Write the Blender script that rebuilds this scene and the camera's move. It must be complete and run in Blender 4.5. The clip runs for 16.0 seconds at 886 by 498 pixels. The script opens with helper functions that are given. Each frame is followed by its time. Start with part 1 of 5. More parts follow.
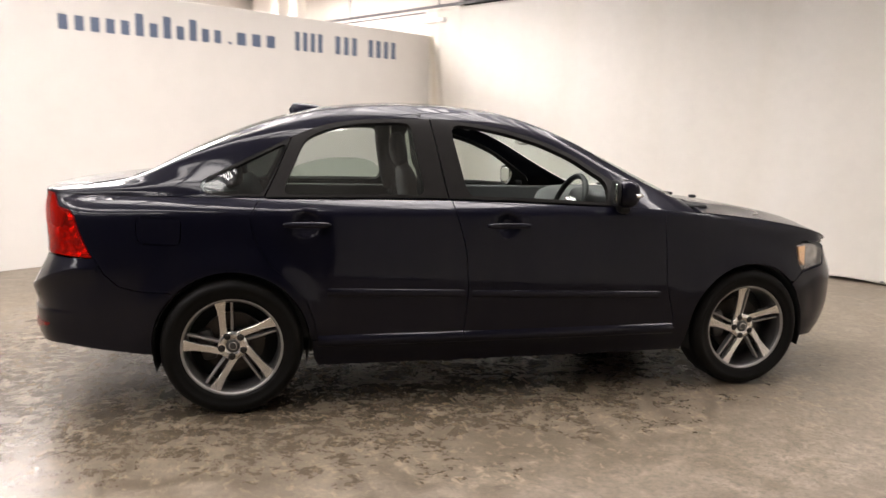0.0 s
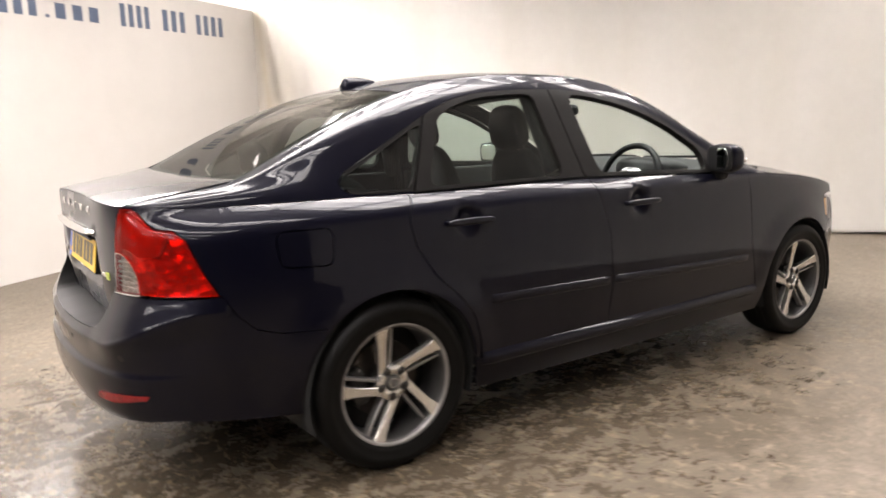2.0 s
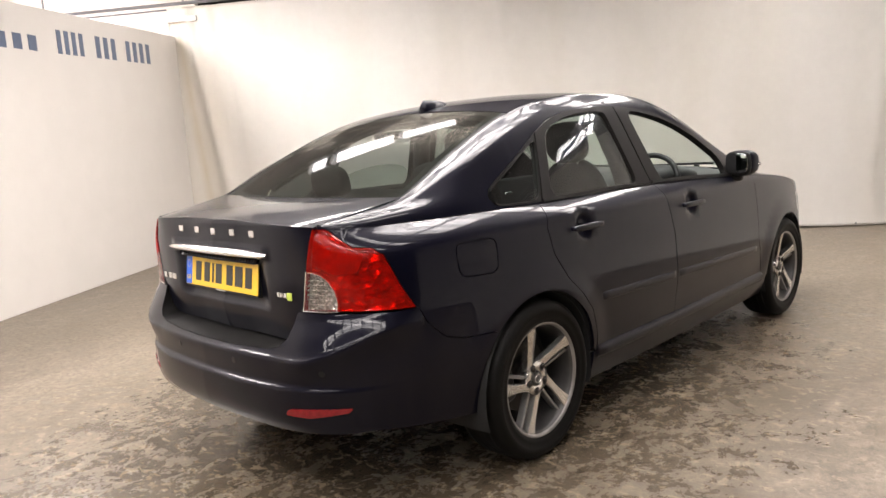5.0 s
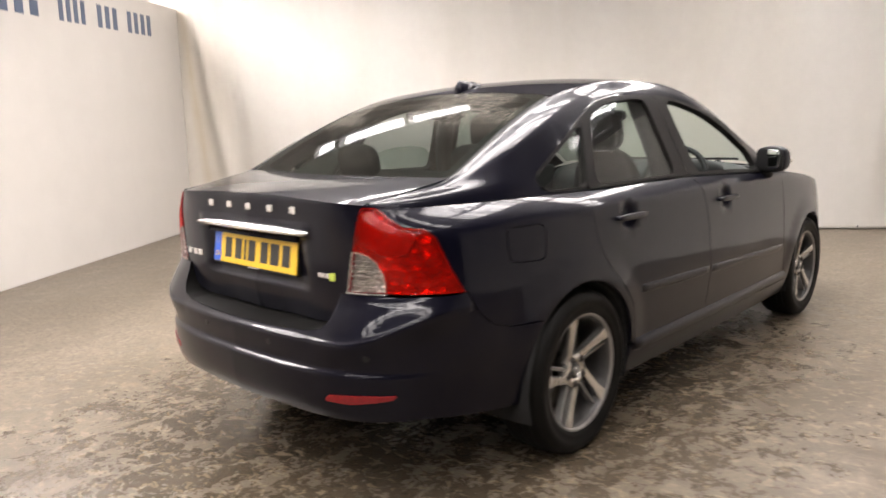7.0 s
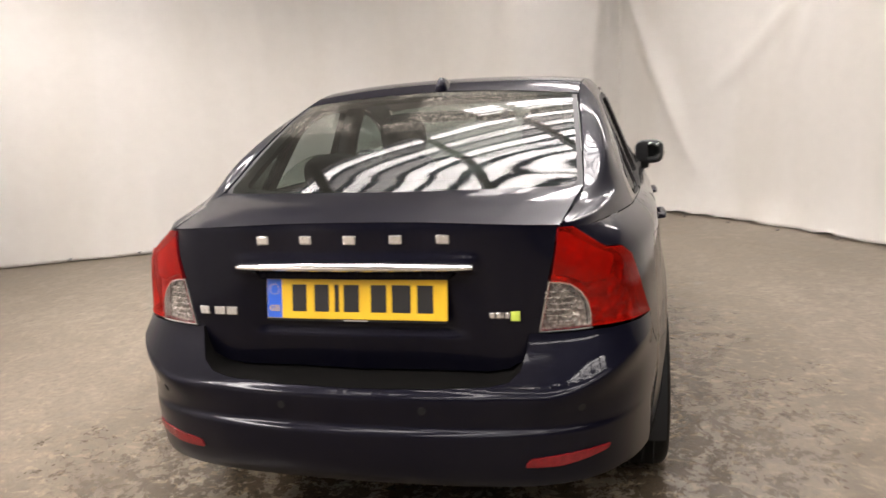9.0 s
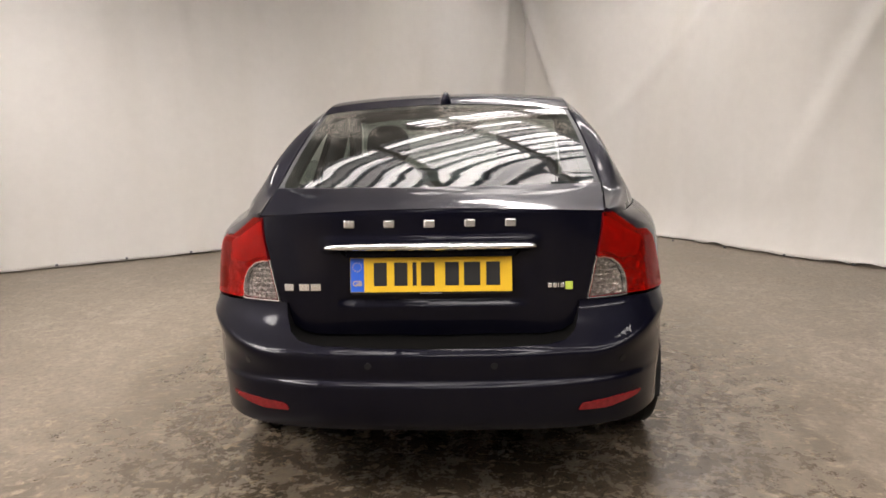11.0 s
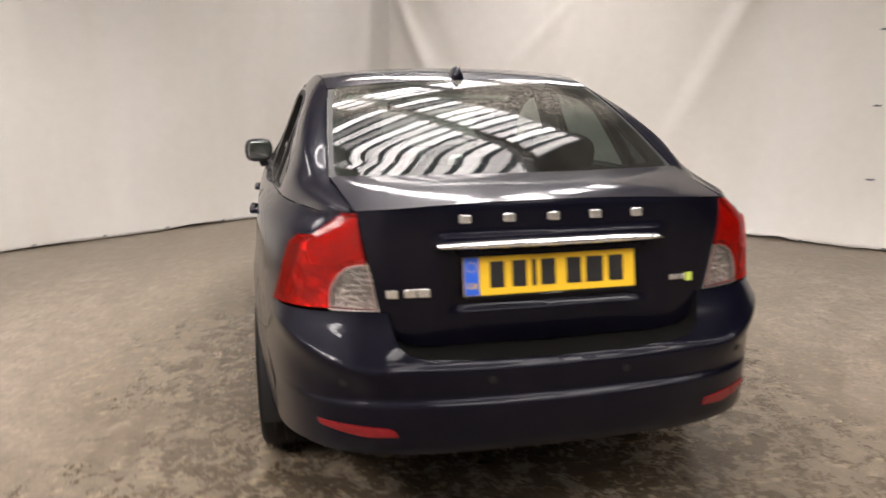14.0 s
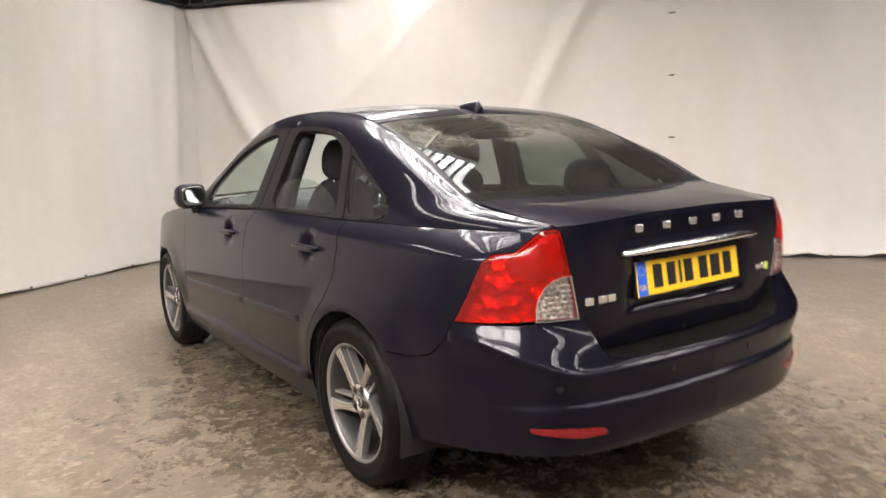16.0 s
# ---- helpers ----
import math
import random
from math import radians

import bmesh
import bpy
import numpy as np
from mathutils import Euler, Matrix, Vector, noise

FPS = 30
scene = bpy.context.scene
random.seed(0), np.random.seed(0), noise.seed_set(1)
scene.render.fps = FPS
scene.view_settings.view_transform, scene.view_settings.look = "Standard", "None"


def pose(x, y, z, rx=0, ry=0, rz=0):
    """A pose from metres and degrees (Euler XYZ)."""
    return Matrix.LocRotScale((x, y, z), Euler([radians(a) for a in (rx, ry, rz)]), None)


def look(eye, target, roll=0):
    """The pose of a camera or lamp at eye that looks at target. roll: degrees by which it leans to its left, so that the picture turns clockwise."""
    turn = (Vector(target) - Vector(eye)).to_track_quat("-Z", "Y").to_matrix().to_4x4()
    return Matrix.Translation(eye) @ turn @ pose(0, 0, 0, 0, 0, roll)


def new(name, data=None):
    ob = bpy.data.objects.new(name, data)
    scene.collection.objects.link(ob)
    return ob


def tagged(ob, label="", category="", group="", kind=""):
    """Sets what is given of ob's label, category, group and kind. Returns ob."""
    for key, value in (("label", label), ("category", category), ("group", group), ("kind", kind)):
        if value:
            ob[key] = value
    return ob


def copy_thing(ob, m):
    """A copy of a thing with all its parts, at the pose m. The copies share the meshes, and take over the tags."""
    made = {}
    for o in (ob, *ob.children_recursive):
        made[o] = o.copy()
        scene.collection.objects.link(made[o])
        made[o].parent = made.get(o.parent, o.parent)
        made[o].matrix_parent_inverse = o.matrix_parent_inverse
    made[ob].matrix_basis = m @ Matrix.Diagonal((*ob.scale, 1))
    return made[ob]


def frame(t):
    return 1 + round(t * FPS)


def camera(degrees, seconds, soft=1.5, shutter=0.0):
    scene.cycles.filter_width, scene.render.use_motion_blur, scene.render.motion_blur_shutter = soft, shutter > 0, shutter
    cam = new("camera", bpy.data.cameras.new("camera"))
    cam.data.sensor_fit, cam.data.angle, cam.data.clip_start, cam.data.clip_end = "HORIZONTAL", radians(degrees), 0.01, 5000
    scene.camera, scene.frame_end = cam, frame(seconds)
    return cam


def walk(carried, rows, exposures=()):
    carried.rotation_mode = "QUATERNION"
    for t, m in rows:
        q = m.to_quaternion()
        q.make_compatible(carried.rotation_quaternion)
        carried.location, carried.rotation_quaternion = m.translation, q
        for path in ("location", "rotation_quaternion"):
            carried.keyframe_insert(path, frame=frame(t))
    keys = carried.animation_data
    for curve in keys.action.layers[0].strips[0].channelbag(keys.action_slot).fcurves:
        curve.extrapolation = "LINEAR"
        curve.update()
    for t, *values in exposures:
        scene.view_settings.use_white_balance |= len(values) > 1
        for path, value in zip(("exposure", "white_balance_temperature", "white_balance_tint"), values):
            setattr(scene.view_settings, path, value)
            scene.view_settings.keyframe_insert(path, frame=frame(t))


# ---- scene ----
cam = camera(62.6, 16.0, shutter=0.9)

PATH = [
    (0, (4.178, -1.133, 1.276), (2.253, -0.681, 0.976), 1.4),
    (0.5, (3.975, -1.546, 1.28), (2.112, -0.891, 0.964), 1.4),
    (1, (3.664, -1.94, 1.253), (1.864, -1.14, 0.906), -1.2),
    (1.5, (3.362, -2.327, 1.251), (1.648, -1.35, 0.92), -0.1),
    (2, (2.996, -2.6, 1.236), (1.38, -1.472, 0.895), -1.6),
    (2.5, (2.687, -2.832, 1.252), (1.147, -1.604, 0.902), -3.0),
    (3, (2.513, -3.141, 1.27), (1.088, -1.781, 0.924), -4.1),
    (3.5, (2.539, -3.36, 1.269), (1.139, -1.965, 0.962), -2.9),
    (4, (2.51, -3.492, 1.268), (1.136, -2.071, 0.962), -3.8),
    (6.5, (2.474, -3.55, 1.251), (1.101, -2.127, 0.951), -2.4),
    (7, (2.259, -3.605, 1.239), (0.922, -2.155, 0.909), -1.2),
    (7.5, (1.882, -3.657, 1.251), (0.653, -2.124, 0.878), -0.8),
    (8, (1.432, -3.688, 1.293), (0.453, -1.993, 0.881), -2.5),
    (10.5, (0.199, -4.443, 1.263), (0.103, -2.467, 0.971), -0.8),
    (11, (0.182, -4.451, 1.251), (0.061, -2.479, 0.942), -1.3),
    (11.5, (0.17, -4.45, 1.252), (0.051, -2.479, 0.934), -0.8),
    (12, (0.159, -4.447, 1.255), (0.039, -2.477, 0.936), -1.3),
    (12.5, (0.151, -4.44, 1.252), (0.037, -2.469, 0.93), -0.5),
    (13, (0.033, -4.405, 1.279), (-0.042, -2.442, 0.903), 0.0),
    (13.5, (-0.335, -4.333, 1.267), (-0.165, -2.377, 0.884), 1.2),
    (14, (-0.735, -4.099, 1.284), (-0.322, -2.181, 0.898), -0.7),
    (14.5, (-1.178, -3.908, 1.292), (-0.488, -2.061, 0.957), -0.2),
    (15, (-1.497, -3.658, 1.257), (-0.598, -1.898, 0.948), -1.4),
    (15.5, (-1.798, -3.595, 1.259), (-0.773, -1.904, 0.962), -0.7),
    (16, (-2.016, -3.695, 1.256), (-0.913, -2.05, 0.974), -2.4),
]
walk(cam, [(t, look(eye, target, roll)) for t, eye, target, roll in PATH],
     [(0.0, 1.29), (1.5, 1.50), (3.5, 1.44), (8.0, 1.30), (11.0, 0.89), (12.5, 0.87), (14.5, 1.11), (16.0, 1.31)])

# ---- world and light ----
world = bpy.data.worlds.new("world")
scene.world = world
world.use_nodes = True
wn = world.node_tree.nodes
sky = wn.new("ShaderNodeTexSky")
sky.sky_type, sky.sun_disc, sky.sun_elevation, sky.sun_rotation = "NISHITA", False, radians(35), radians(120)
wn["Background"].inputs[1].default_value = 0.1
world.node_tree.links.new(sky.outputs[0], wn["Background"].inputs[0])

SKY_GLOW = 19.0         # glow of most roof sheets, kept low so their reflections don't burn out
SKY_GLOW_FILL = 45.0   # brighter glow of unseen sheets beyond the panel, added to light the curtains


# ---- materials ----
def material(name, base=(0.5, 0.5, 0.5), rough=0.5, metal=0.0, **inputs):
    m = bpy.data.materials.new(name)
    m.use_nodes = True
    b = m.node_tree.nodes["Principled BSDF"]
    b.inputs["Base Color"].default_value = (*base, 1)
    b.inputs["Roughness"].default_value = rough
    b.inputs["Metallic"].default_value = metal
    for key, value in inputs.items():
        b.inputs[key.replace("_", " ")].default_value = value
    return m


def add(m, kind, **values):
    n = m.node_tree.nodes.new("ShaderNode" + kind)
    for key, value in values.items():
        if key.startswith("i_"):
            n.inputs[key[2:].replace("_", " ")].default_value = value
        elif key == "operation":
            n.operation = value
        else:
            n.blend_type = value
    return n


def wire(m, a, out, b, into):
    m.node_tree.links.new(a.outputs[out], b.inputs[into])


def noise_tex(m, scale, detail=4.0, rough=0.55, distortion=0.0, stretch=(1, 1, 1)):
    co = add(m, "TexCoord")
    mp = add(m, "Mapping")
    mp.inputs["Scale"].default_value = stretch
    n = add(m, "TexNoise")
    n.inputs["Scale"].default_value, n.inputs["Detail"].default_value = scale, detail
    n.inputs["Roughness"].default_value, n.inputs["Distortion"].default_value = rough, distortion
    wire(m, co, "Object", mp, "Vector")
    wire(m, mp, "Vector", n, "Vector")
    return n


def ramp(m, src, stops, out="Fac"):
    r = add(m, "ValToRGB")
    while len(r.color_ramp.elements) < len(stops):
        r.color_ramp.elements.new(0.5)
    for e, (p, c) in zip(r.color_ramp.elements, stops):
        e.position, e.color = p, (c, c, c, 1) if isinstance(c, (int, float)) else (*c, 1)
    m.node_tree.links.new(src.outputs[out], r.inputs[0])
    return r


def mix(m, fac, a, b, kind="MIX"):
    x = add(m, "MixRGB", blend_type=kind)
    for socket, v in ((0, fac), (1, a), (2, b)):
        if isinstance(v, (int, float)):
            x.inputs[socket].default_value = v if socket == 0 else (v, v, v, 1)
        elif isinstance(v, tuple):
            x.inputs[socket].default_value = (*v, 1)
        else:
            m.node_tree.links.new(v.outputs[0], x.inputs[socket])
    return x


def bump(m, src, strength, distance, out=0):
    b = add(m, "Bump")
    b.inputs["Strength"].default_value, b.inputs["Distance"].default_value = strength, distance
    m.node_tree.links.new(src.outputs[out], b.inputs["Height"])
    m.node_tree.links.new(b.outputs[0], m.node_tree.nodes["Principled BSDF"].inputs["Normal"])
    return b


def into(m, src, name, out=0):
    m.node_tree.links.new(src.outputs[out], m.node_tree.nodes["Principled BSDF"].inputs[name])


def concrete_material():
    """Worn concrete: pale flaking cement over brown, ragged damp films that shine, denser and darker towards the car.
    """
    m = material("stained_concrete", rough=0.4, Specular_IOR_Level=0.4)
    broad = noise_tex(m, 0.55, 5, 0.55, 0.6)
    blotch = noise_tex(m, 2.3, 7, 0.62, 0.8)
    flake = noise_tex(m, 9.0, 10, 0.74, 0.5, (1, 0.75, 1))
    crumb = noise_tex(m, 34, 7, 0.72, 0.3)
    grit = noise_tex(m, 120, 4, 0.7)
    # ragged ellipse round the car: films grow denser, darker and slicker towards it
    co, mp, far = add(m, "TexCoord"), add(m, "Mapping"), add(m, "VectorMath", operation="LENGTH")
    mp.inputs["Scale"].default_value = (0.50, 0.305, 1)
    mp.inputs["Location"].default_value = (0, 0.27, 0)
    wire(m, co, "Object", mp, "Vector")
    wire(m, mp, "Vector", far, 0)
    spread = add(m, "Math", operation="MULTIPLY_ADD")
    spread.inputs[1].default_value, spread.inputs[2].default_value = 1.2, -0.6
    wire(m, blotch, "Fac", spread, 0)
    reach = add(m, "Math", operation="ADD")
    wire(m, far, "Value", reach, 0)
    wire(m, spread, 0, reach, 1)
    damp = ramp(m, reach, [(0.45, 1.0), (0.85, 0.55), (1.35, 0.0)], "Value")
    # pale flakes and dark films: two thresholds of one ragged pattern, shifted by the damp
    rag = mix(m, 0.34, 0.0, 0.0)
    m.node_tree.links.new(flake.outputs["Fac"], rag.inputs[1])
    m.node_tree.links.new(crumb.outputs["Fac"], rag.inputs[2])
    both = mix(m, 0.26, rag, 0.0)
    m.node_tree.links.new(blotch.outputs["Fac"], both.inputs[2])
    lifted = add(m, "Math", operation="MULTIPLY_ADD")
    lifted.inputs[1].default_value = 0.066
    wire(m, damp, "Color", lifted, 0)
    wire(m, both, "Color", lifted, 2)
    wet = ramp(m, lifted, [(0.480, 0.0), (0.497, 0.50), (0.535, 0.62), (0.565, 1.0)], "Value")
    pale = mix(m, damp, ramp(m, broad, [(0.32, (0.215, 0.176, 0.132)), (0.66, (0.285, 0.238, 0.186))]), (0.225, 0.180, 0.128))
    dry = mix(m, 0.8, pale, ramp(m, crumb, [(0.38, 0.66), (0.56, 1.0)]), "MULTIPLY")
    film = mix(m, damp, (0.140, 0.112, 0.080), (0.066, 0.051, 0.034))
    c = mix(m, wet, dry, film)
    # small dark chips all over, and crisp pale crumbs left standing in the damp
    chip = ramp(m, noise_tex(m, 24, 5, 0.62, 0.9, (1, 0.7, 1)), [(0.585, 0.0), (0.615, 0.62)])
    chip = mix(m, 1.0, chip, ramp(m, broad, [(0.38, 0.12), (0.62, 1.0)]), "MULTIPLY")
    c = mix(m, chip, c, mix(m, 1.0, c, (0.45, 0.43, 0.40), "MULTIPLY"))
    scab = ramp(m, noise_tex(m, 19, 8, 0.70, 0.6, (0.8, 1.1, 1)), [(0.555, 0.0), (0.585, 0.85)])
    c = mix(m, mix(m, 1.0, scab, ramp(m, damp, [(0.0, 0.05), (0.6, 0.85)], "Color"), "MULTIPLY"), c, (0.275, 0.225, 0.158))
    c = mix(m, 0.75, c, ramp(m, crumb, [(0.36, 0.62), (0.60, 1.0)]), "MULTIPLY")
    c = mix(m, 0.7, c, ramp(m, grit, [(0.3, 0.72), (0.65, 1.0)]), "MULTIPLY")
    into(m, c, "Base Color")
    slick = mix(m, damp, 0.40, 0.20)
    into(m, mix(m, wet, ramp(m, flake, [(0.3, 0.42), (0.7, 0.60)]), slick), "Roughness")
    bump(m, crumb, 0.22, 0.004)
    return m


def curtain_material(name, stain=0.0):
    """White sheet, softly uneven; stain: a yellowed drip line near its first edge."""
    m = material(name, rough=0.5)
    n1 = noise_tex(m, 1.1, 4, 0.5, 0.3, (1, 1, 0.16))
    n2 = noise_tex(m, 9, 5, 0.6)
    c = mix(m, 0.5, ramp(m, n1, [(0.3, (0.80, 0.765, 0.70)), (0.65, (0.86, 0.835, 0.79))]), ramp(m, n2, [(0.3, 0.93), (0.7, 1.0)]), "MULTIPLY")
    if stain:
        place, axes = add(m, "TexCoord"), add(m, "SeparateXYZ")
        wire(m, place, "Object", axes, 0)
        lean = add(m, "Math", operation="MULTIPLY_ADD")
        lean.inputs[1].default_value = 0.10
        wire(m, axes, "Z", lean, 0)
        wire(m, axes, "X", lean, 2)
        line = ramp(m, lean, [(0.30, 0.0), (0.40, 1.0), (0.46, 0.35), (0.75, 0.0)], "Value")
        streaks = ramp(m, noise_tex(m, 3.0, 4, 0.6, 0.2, (1, 1, 0.3)), [(0.35, 0.25), (0.65, 1.0)])
        amount = mix(m, 1.0, mix(m, 1.0, line, streaks, "MULTIPLY"), stain, "MULTIPLY")
        c = mix(m, amount, c, (0.62, 0.53, 0.36))
    into(m, c, "Base Color")
    bump(m, n1, 0.12, 0.04)
    return m


def plain_material(name, base, rough, scale=6, vary=0.12, metal=0.0, depth=0.002, **kw):
    m = material(name, base, rough, metal, **kw)
    n = noise_tex(m, scale, 6, 0.6)
    c = mix(m, 1.0, tuple(base), ramp(m, n, [(0.3, 1 - vary), (0.7, 1.0)]), "MULTIPLY")
    into(m, c, "Base Color")
    if depth:
        bump(m, n, 0.2, depth)
    return m


CONCRETE = concrete_material()
CURTAIN = curtain_material("white_curtain_sheet")
STAINED_CURTAIN = curtain_material("stained_curtain_sheet", 0.55)
PANEL = plain_material("white_painted_board", (0.66, 0.63, 0.59), 0.45, 3, 0.05)
HALL_WALL = plain_material("pale_hall_paint", (0.55, 0.53, 0.50), 0.7, 1.5, 0.2)
BACK_WALL = plain_material("near_black_wall", (0.028, 0.026, 0.025), 0.8, 1.5, 0.25)
ROOF = plain_material("grey_roof_sheet", (0.24, 0.237, 0.232), 0.7, 1.5, 0.3)
STEEL = plain_material("dull_steel", (0.16, 0.16, 0.17), 0.45, 8, 0.25, 0.6)
LETTERING = plain_material("slate_blue_vinyl", (0.10, 0.13, 0.20), 0.4, 20, 0.08)


# ---- building blocks ----
def step(a, b, x):
    t = min(1, max(0, (x - a) / (b - a)))
    return t * t * (3 - 2 * t)


def link_mesh(name, bm, mat, parent=None, label="", smooth=False):
    me = bpy.data.meshes.new(name)
    bm.normal_update()
    bm.to_mesh(me)
    bm.free()
    me.materials.append(mat)
    if smooth:
        me.polygons.foreach_set("use_smooth", [True] * len(me.polygons))
    ob = new(name, me)
    ob.parent = parent
    return tagged(ob, label)


def part(name, bm, mat, parent, label="", smooth=False):
    return link_mesh(name, bm, mat, parent, label, smooth)


def box(bm, x0, x1, y0, y1, z0, z1, bevel=0.0, m=None):
    made = bmesh.ops.create_cube(bm, size=1, matrix=Matrix.Translation(((x0 + x1) / 2, (y0 + y1) / 2, (z0 + z1) / 2)) @ Matrix.Diagonal((x1 - x0, y1 - y0, z1 - z0, 1)))
    vs = made["verts"]
    if bevel:
        es = list({e for v in vs for e in v.link_edges})
        r = bmesh.ops.bevel(bm, geom=es, offset=bevel, segments=2, affect="EDGES", profile=0.5)
        vs = [v for v in {v for f in r["faces"] for v in f.verts} | {v for v in vs if v.is_valid}]
    if m is not None:
        bmesh.ops.transform(bm, matrix=m, verts=vs)
    return bm


def tube(bm, pts, radius, sides=10, close=False, radii=None):
    """A round bar along a line of points."""
    pts = [Vector(p) for p in pts]
    n, rings, side = len(pts), [], None
    for i, p in enumerate(pts):
        a = pts[(i - 1) % n] if close or i else p
        b = pts[(i + 1) % n] if close or i < n - 1 else p
        d = (b - a).normalized()
        if side is None:
            side = d.orthogonal().normalized()
        side = (side - d * side.dot(d)).normalized()
        up = d.cross(side)
        r = radii[i] if radii else radius
        rings.append([bm.verts.new(p + (side * math.cos(k * math.tau / sides) + up * math.sin(k * math.tau / sides)) * r) for k in range(sides)])
    for i in range(n if close else n - 1):
        a, b = rings[i], rings[(i + 1) % n]
        for k in range(sides):
            bm.faces.new((a[k], a[(k + 1) % sides], b[(k + 1) % sides], b[k]))
    if not close:
        bm.faces.new(rings[0][::-1])
        bm.faces.new(rings[-1])
    return bm


# ---- the studio bay: three walls round a concrete floor ----
ROOF_Z = 3.8
CORNER_AB = Vector((-6.52, 1.07, 0))
CORNER_BC = Vector((0.75, 6.05, 0))
LONG_B = (CORNER_BC - CORNER_AB).length
ALONG_B = (CORNER_BC - CORNER_AB).normalized()
ALONG_C = Vector((0.598, -0.801, 0)).normalized()
PANEL_END = Vector((-6.39, 1.015, 0))
ALONG_PANEL = Vector((0.601, -0.799, 0)).normalized()


def frame_on(origin, along):
    """Local x runs along the wall, local y out of its face into the room, local z up."""
    up = Vector((0, 0, 1))
    return Matrix.Translation(origin) @ Matrix((along, up.cross(along), up)).transposed().to_4x4()


def curtain(name, origin, along, length, height, inward, folds, seed, slump, depth, sheet, label, named_folds=(), bow=()):
    """A hanging sheet with soft folds and drag lines; its hem meets the floor. named_folds: (s at the top, lean a metre down, width, depth, length down); bow: (s, width, depth)."""
    bm = bmesh.new()
    nu, nv = int(length / 0.05), 64
    rng = random.Random(seed)
    drags = [(rng.uniform(0, length), rng.uniform(-0.5, 0.5), rng.uniform(0.07, 0.22), rng.uniform(0.3, 1.0) * rng.choice((1, 1, -0.7)), rng.uniform(0.6, 2.6), rng.choice((0, 0, 1))) for _ in range(folds)]
    grid = []
    for j in range(nv + 1):
        v = j / nv
        row = []
        for i in range(nu + 1):
            s = length * i / nu
            z = height * v
            d = 0.04 + 0.8 * depth * (noise.noise((s * 0.7, z * 0.35, seed)) + 0.6 * noise.noise((s * 1.9, z * 0.5, seed + 7)) + 0.32 * noise.noise((s * 5.2, z * 0.45, seed + 3)))
            for s0, lean, width, amount, reach, from_floor in drags:
                down = z if from_floor else height - z
                c = s - s0 - lean * down
                if abs(c) < 3 * width and down < reach:
                    d += depth * amount * math.exp(-(c / width) ** 2) * (1 - down / reach) * min(1, 0.35 + down / 0.5)
            for s0, lean, width, amount, reach in named_folds:
                down = height - z
                wide = width * (0.45 + 0.55 * down / reach)
                c = s - s0 - lean * down
                if abs(c) < 3 * wide and down < reach * 1.6:
                    d += amount * math.exp(-(c / wide) ** 2) * (1 - step(reach * 0.6, reach * 1.6, down))
            for s0, width, amount in bow:
                d += amount * math.exp(-((s - s0) / width) ** 2)
            sag = slump * max(0, 1 - v * 6) ** 2
            d += sag * (0.7 + 0.5 * noise.noise((s * 2.3, 0, seed)))
            zz = max(0.012 + 0.03 * max(0, noise.noise((s * 1.3, 3, seed))) + 0.06 * (1 - v * 8 if v < 0.125 else 0) * (slump > 0.1) * abs(noise.noise((s * 3, 9, seed))), z)
            row.append(bm.verts.new((s, d * inward, zz)))
        grid.append(row)
    for j in range(nv):
        for i in range(nu):
            q = (grid[j][i], grid[j][i + 1], grid[j + 1][i + 1], grid[j + 1][i])
            bm.faces.new(q if inward < 0 else q[::-1])
    bmesh.ops.solidify(bm, geom=bm.faces[:], thickness=0.004)
    ob = link_mesh(name, bm, sheet, None, label, True)
    ob.matrix_world = frame_on(origin, along)
    return tagged(ob, "", "curtain", "", "structure")


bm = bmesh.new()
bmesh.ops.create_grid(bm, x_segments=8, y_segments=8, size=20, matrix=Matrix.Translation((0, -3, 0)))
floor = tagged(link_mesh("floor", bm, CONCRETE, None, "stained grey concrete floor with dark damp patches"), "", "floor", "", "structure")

bm = bmesh.new()
box(bm, -0.17, 7.5, -0.06, 0, 0.0, 2.735, 0.004)
for v in bm.verts:
    if v.co.z > 1:
        v.co.z -= 0.028 * (v.co.x + 0.17)      # its top edge runs down along the wall
wall_a = tagged(link_mesh("wall_panel", bm, PANEL, None, "white painted board wall with slate blue lettering"), "", "wall", "", "structure")
wall_a.matrix_world = frame_on(PANEL_END, ALONG_PANEL)
curtain("wall_curtain_long", CORNER_AB, ALONG_B, LONG_B + 0.05, 3.08, -1, 30, 3, 0.03, 0.026, STAINED_CURTAIN, "white hanging curtain wall with soft folds",
        named_folds=[(0.25, 0.16, 0.10, 0.07, 2.6), (0.62, 0.10, 0.08, -0.03, 1.8), (LONG_B - 0.35, -0.10, 0.16, 0.05, 2.4), (LONG_B - 1.6, -0.12, 0.20, 0.03, 1.6)])
curtain("wall_curtain_right", CORNER_BC, ALONG_C, 8.3, 3.08, -1, 40, 11, 0.12, 0.038, CURTAIN, "white hanging curtain wall slumped onto the floor",
        named_folds=[(0.03, 0.50, 0.14, 0.09, 2.0), (0.45, 0.42, 0.20, -0.03, 1.8), (3.6, -1.25, 0.18, 0.03, 1.6), (5.27, -0.56, 0.16, 0.06, 1.9), (4.95, -0.50, 0.13, -0.03, 1.7), (6.62, 0.43, 0.17, 0.045, 2.2), (6.3, 0.40, 0.15, -0.025, 2.0)], bow=[(2.2, 1.2, -0.22)])


